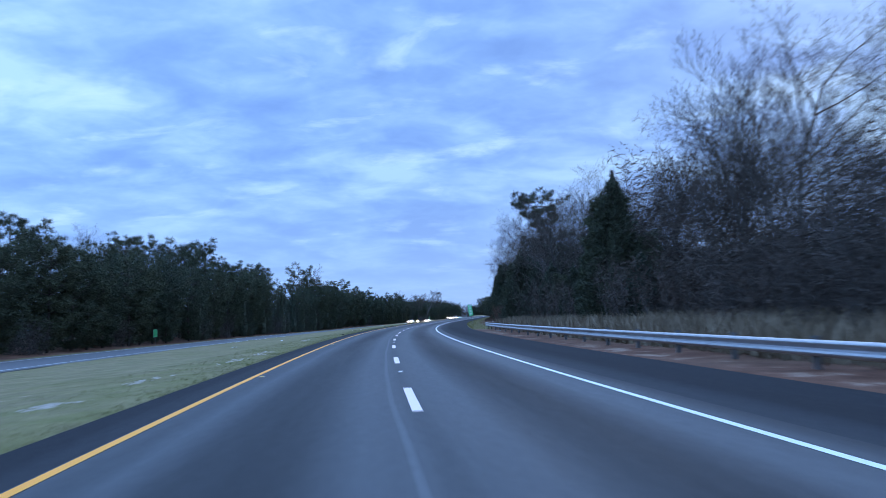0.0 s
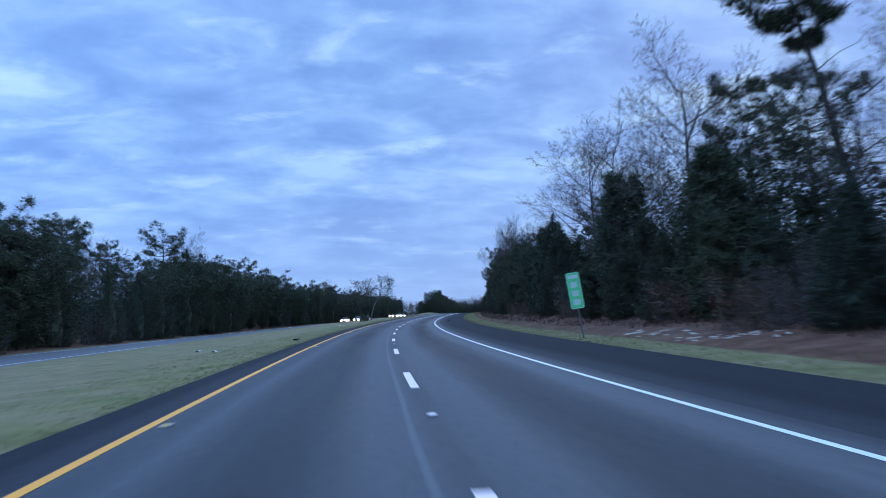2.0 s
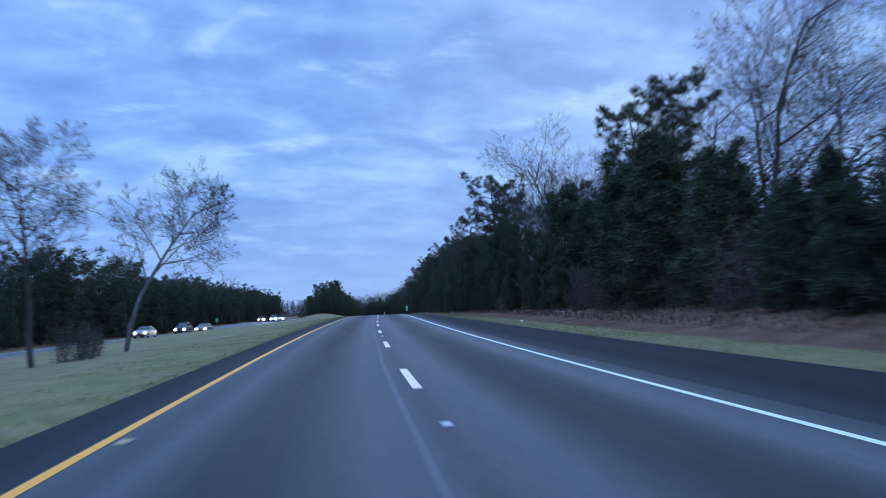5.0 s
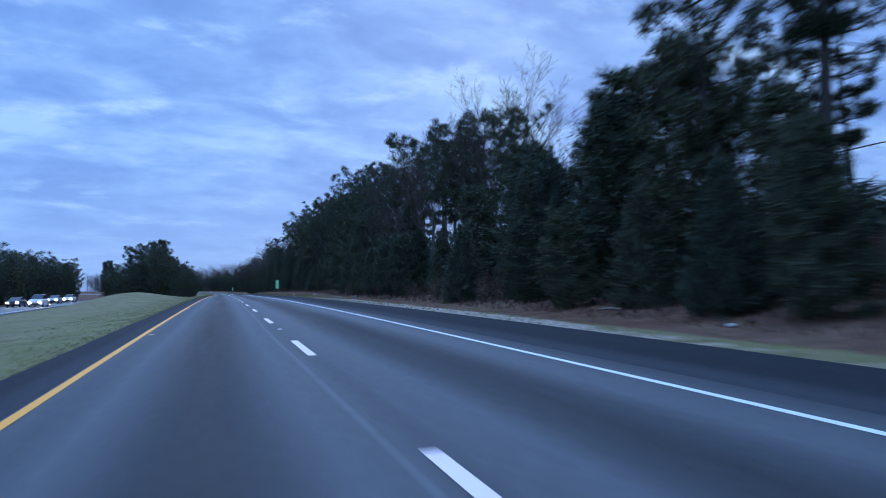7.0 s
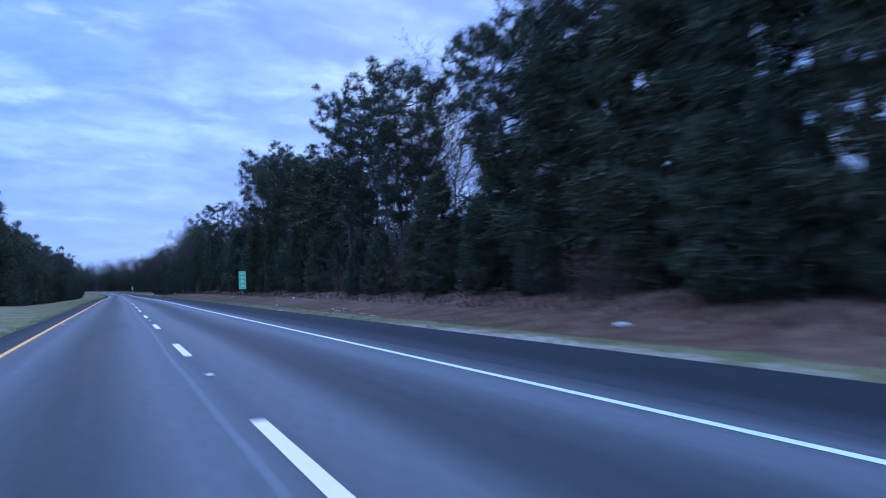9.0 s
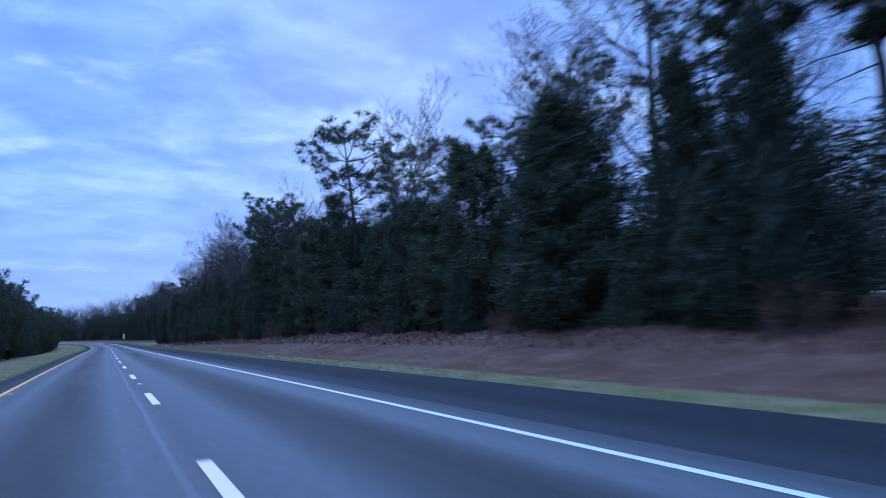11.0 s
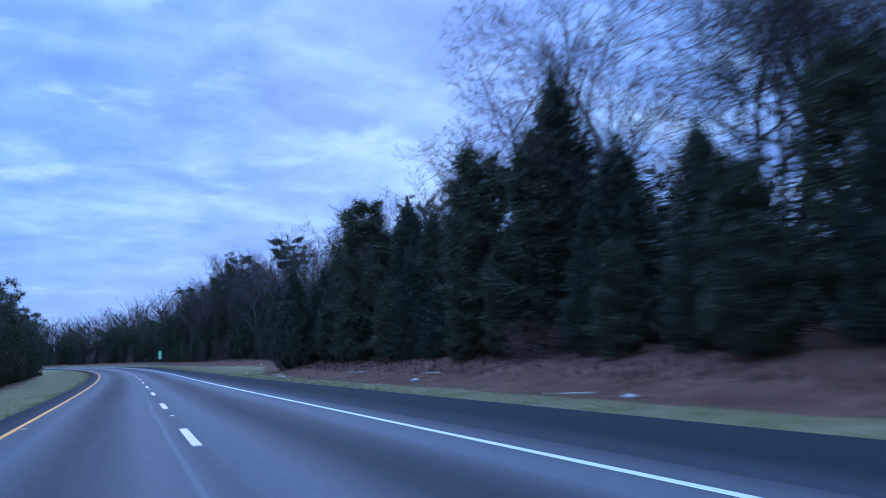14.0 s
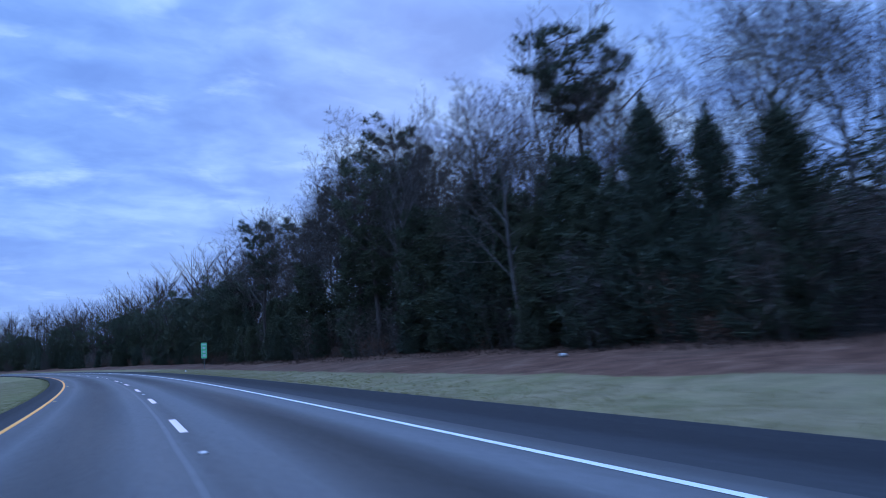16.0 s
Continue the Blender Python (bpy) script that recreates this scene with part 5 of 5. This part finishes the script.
CAR_PAINTS = [plain("silver_car_paint", (0.5, 0.5, 0.52), 0.28, 0.5, 0.05, 2), plain("dark_blue_car_paint", (0.03, 0.04, 0.08), 0.25, 0.2, 0.05, 2), plain("white_car_paint", (0.7, 0.7, 0.7), 0.3, 0.0, 0.05, 2), plain("grey_car_paint", (0.15, 0.15, 0.16), 0.28, 0.4, 0.05, 2)]
for paint, tall, long, s, lane, label in (
        (0, 1.45, 4.6, 278.0, 1.7, "silver saloon car with lit headlights on the other carriageway"), (1, 1.7, 4.7, 297.0, 1.7, "dark blue sport utility car with lit headlights"),
        (3, 1.46, 4.6, 295.0, -1.8, "grey saloon car with lit headlights on the other carriageway"), (2, 1.5, 4.5, 417.0, 1.5, "white hatchback car with lit headlights"),
        (1, 1.46, 4.6, 376.0, 1.7, "dark blue saloon car with lit headlights"), (2, 1.75, 4.8, 373.0, -1.8, "white sport utility car with lit headlights"), (0, 1.46, 4.6, 402.0, 1.7, "silver saloon car with lit headlights further up the road")):
    park(make_car("car", CAR_PAINTS[paint], tall, long, label), s, lane)


# ---------------------------------------------------------------- debris on the verge
STONE = plain("pale_stone", (0.5, 0.47, 0.43), 0.85, 0.0, 0.4, 5.0)
PALE_WOOD = plain("weathered_pale_wood", (0.42, 0.36, 0.3), 0.85, 0.0, 0.5, 4.0)
SCRAP = plain("white_scrap", (0.75, 0.75, 0.74), 0.6, 0.0, 0.3, 6.0)


def make_stone(seed, size):
    rnd = random.Random(seed)
    bm = bmesh.new()
    bmesh.ops.create_icosphere(bm, subdivisions=2, radius=0.5)
    for v in bm.verts:
        v.co *= 1 + 0.45 * noise.noise(v.co * 2.1 + Vector((seed, 0, 0)))
        v.co.z *= 0.55
    bmesh.ops.scale(bm, vec=(size * rnd.uniform(0.8, 1.5), size, size), verts=bm.verts)
    return from_bm("stone", bm, STONE, True)


def make_branch(seed, long):
    rnd = random.Random(seed)
    v, f = [], []
    pts = [Vector((long * (k / 6 - 0.5), rnd.uniform(-.12, .12), 0.06 + rnd.uniform(0, .06))) for k in range(7)]
    tube(v, f, pts, [0.03 - 0.0035 * k for k in range(7)], 6)
    for k in (2, 3, 5):
        tube(v, f, [pts[k], pts[k] + Vector((0.3, rnd.uniform(-.5, .5), rnd.uniform(.0, .08)))], [0.014, 0.005], 4)
    return mesh_of("fallen_branch", v, f, [PALE_WOOD], smooth=True)


rnd = random.Random(77)
for k in range(46):
    s = rnd.uniform(0, 690)
    w = wood_edge(s)
    o = -rnd.uniform(-right_edge(s) + 1.2, w - 1.0)
    turn = rnd.uniform(-0.5, 0.5) + radians(heading(s) + 90)
    kind = k % 3
    if kind == 0:
        ob = tagged(new("stone", make_stone(k, rnd.uniform(0.16, 0.38))), "pale rough stone lying in the leaf litter", "stone")
        lift = 0.02
    elif kind == 1:
        ob = tagged(new("fallen_branch", make_branch(k, rnd.uniform(0.7, 1.6))), "weathered pale fallen branch on the verge", "branch")
        lift = -0.03
    else:
        v, n = [], 5
        for i in range(n):
            for j in range(3):
                v.append(Vector((0.07 * (i - 2), 0.08 * (j - 1), 0.05 + 0.04 * math.sin(i * 1.7 + k) + 0.03 * math.cos(j * 2.1 + k))))
        f = [(i * 3 + j, i * 3 + j + 1, i * 3 + j + 4, i * 3 + j + 3) for i in range(n - 1) for j in range(2)]
        ob = tagged(new("litter_scrap", mesh_of("litter_scrap", v, f, [SCRAP], smooth=True)), "crumpled white scrap of rubbish on the verge", "litter")
        lift = -0.02
    ob.matrix_basis = Matrix.Translation(at(s, o, lift)) @ Matrix.Rotation(turn, 4, "Z")
for k, (s, o) in enumerate(((47.1, 12.2), (105.1, 10.1), (100.7, 8.2), (162.2, 8.4), (171.0, 10.2), (60.0, 11.0))):
    v = [Vector((0.1 * (i - 2), 0.1 * (j - 1), 0.04 + 0.03 * math.sin(i * 1.7 + k) + 0.02 * math.cos(j * 2.1 + k))) for i in range(5) for j in range(3)]
    f = [(i * 3 + j, i * 3 + j + 1, i * 3 + j + 4, i * 3 + j + 3) for i in range(4) for j in range(2)]
    ob = tagged(new("litter_scrap", mesh_of("litter_scrap", v, f, [SCRAP], smooth=True)), "crumpled white scrap of rubbish in the median grass", "litter")
    ob.matrix_basis = Matrix.Translation(at(s, o, -0.01)) @ Matrix.Rotation(radians(heading(s) + 70), 4, "Z")
for s, o, long in ((552.0, -9.6, 2.4), (490.0, -10.2, 1.6)):
    ob = tagged(new("fallen_branch", make_branch(int(s), long)), "long pale fallen branch along the grass edge", "branch")
    ob.matrix_basis = Matrix.Translation(at(s, o, -0.02)) @ Matrix.Rotation(radians(heading(s) + 84), 4, "Z")


def tyre_scrap(s, off, turn, seed):
    """A curled strip of torn tread, ribbed along its back."""
    rnd = random.Random(seed)
    n, wide = 12, 0.16
    rows = []
    for i in range(n + 1):
        u = i / n
        a = -0.9 + 1.8 * u
        half = wide * (0.55 + 0.45 * math.sin(math.pi * u)) * rnd.uniform(0.75, 1.1)
        rows.append([Vector((0.42 * math.sin(a), half * (j - 2) / 2, 0.03 + 0.2 * (1 - math.cos(a)) + (0.012 if j % 2 else 0.0))) for j in range(5)])
    v = [p for r in rows for p in r] + [p - Vector((0, 0, 0.022)) for r in rows for p in r]
    m = len(rows) * 5
    f = []
    for i in range(n):
        for j in range(4):
            q = (i * 5 + j, i * 5 + j + 1, i * 5 + j + 6, i * 5 + j + 5)
            f += [q, tuple(m + k for k in reversed(q))]
        for j in (0, 4):
            f.append((i * 5 + j, i * 5 + j + 5, m + i * 5 + j + 5, m + i * 5 + j))
    for i in (0, n):
        f += [(i * 5 + j, i * 5 + j + 1, m + i * 5 + j + 1, m + i * 5 + j) for j in range(4)]
    ob = tagged(new("tyre_scrap", mesh_of("tyre_scrap", v, f, [TYRE])), "curled strip of torn black tyre tread on the shoulder", "litter")
    ob.matrix_basis = Matrix.Translation(at(s, off, 0.0)) @ Matrix.Rotation(radians(heading(s) + turn), 4, "Z")


for s, o, turn in ((420.0, 4.7, 70), (53.0, 4.4, 40), (164.0, -5.0, 95), (108.5, 5.5, 80)):
    tyre_scrap(s, o, turn, int(s))


def sand_mat():
    m = Mat("washed_out_sand", rough=0.95, spec=0.2)
    fine, broad = m.noise(m.where(), 24.0, 4, 0.7), m.noise(m.where(), 1.7, 4, 0.6)
    col = m.mix(m.ramp(broad, [(0.4, 0.0), (0.7, 0.5)]), (0.44, 0.375, 0.3), (0.28, 0.22, 0.16))
    m.colour(m.mix(0.4, col, m.ramp(fine, [(0.3, 0.55), (0.7, 1.0)]), "MULTIPLY")).bump(fine, 0.4, 0.01)
    return m.m


WASHED_SAND = sand_mat()


def sand_patch(s, off, long, wide, seed):
    """A thin ragged spill of pale sand lying on the verge, broken into flakes."""
    rnd = random.Random(seed)
    v, f, spokes = [], [], 12
    for _ in range(22):
        cs, co = s + long * rnd.gauss(0, 0.45), off + wide * rnd.gauss(0, 0.55)
        ls, lo = long * rnd.uniform(0.05, 0.22), wide * rnd.uniform(0.12, 0.4)
        k0 = len(v)
        v.append(at(cs, co, 0.02))
        for r in (0.55, 1.0):
            for k in range(spokes):
                a = 2 * math.pi * k / spokes
                reach = r * rnd.uniform(0.55, 1.25)
                v.append(at(cs + ls * reach * math.cos(a), co + lo * reach * math.sin(a), 0.018 if r < 1 else -0.03))
        for k in range(spokes):
            n = (k + 1) % spokes
            f.append((k0, k0 + 1 + k, k0 + 1 + n))
            f.append((k0 + 1 + k, k0 + 1 + spokes + k, k0 + 1 + spokes + n, k0 + 1 + n))
    tagged(new("sand_patch", mesh_of("sand_patch", v, f, [WASHED_SAND], smooth=True)), "pale washed-out sand lying on the grass verge", "sand", kind="stuff")


for k, (s, o, long, wide) in enumerate(((575.8, -8.1, 2.4, 0.4), (572.4, -7.9, 1.7, 0.3), (526.3, -8.2, 1.5, 0.25), (522.6, -8.2, 1.7, 0.28), (518.6, -8.15, 1.6, 0.2), (516.0, -8.1, 0.5, 0.2), (512.6, -7.5, 1.4, 0.25),
                                        (505.5, -8.3, 2.2, 0.25), (500.0, -8.5, 2.6, 0.25), (488.0, -8.4, 0.7, 0.15), (373.6, -9.1, 0.6, 0.12), (366.1, -8.1, 0.5, 0.12), (361.6, -8.0, 0.7, 0.14), (359.1, -7.6, 0.6, 0.12),
                                        (95.5, -10.5, 2.6, 0.6), (91.0, -10.6, 2.2, 0.55), (88.6, -11.4, 2.0, 0.4), (153.6, -9.6, 0.7, 0.2), (146.5, -8.8, 0.6, 0.18),
                                        (4.0, 6.6, 1.3, 0.35), (8.9, 6.4, 1.6, 0.3), (18.0, 5.8, 2.2, 0.28), (23.4, 5.9, 1.6, 0.2), (44.5, 6.6, 1.6, 0.25))):
    sand_patch(s, o, long, wide, k)


# ---------------------------------------------------------------- grass blades and dry weeds
GRASS_BLADES = leaf_mat("grass_blades", (0.152, 0.142, 0.05), (0.26, 0.226, 0.088), 0.85)
DRY_GRASS = leaf_mat("dry_grass_blades", (0.2, 0.14, 0.09), (0.42, 0.32, 0.22), 0.85)


def blades(name, count, s0, s1, near, far, low, high, mat, label, seed, power=1.0):
    rnd = random.Random(seed)
    v, f = [], []
    for _ in range(count):
        s = rnd.uniform(s0, s1)
        a, b = near(s), far(s)
        o = a + (b - a) * rnd.random() ** power
        q = at(s, o, -0.01)
        h = rnd.uniform(low, high)
        t = rnd.uniform(0, 6.283)
        w = 0.012 + 0.05 * h
        side = Vector((math.cos(t) * w, math.sin(t) * w, 0))
        k = len(v)
        v += [q - side, q + side, q + Vector((rnd.gauss(0, .35) * h, rnd.gauss(0, .35) * h, h))]
        f.append((k, k + 1, k + 2))
    tagged(new(name, mesh_of(name, v, f, [mat])), label, "grass", kind="stuff")


blades("verge_grass", 60000, 60, 700, lambda s: right_edge(s) - 0.05, lambda s: right_edge(s) - 3.2, 0.03, 0.09, GRASS_BLADES, "short dormant grass along the shoulder", 61, 1.4)
blades("median_grass", 70000, -12, 700, lambda s: 4.42, lambda s: 8.5, 0.02, 0.055, GRASS_BLADES, "short dormant grass in the median", 62, 1.7)
blades("dry_weeds", 16000, -20, 60, lambda s: -8.9, lambda s: -12.6, 0.3, 1.15, DRY_GRASS, "tall dry straw-coloured weeds behind the guardrail", 63)
blades("verge_weeds", 42000, 60, 690, lambda s: -wood_edge(s) + 2.6, lambda s: -wood_edge(s) - 0.5, 0.06, 0.28, DRY_LEAVES, "dry russet weeds at the foot of the wood", 64)
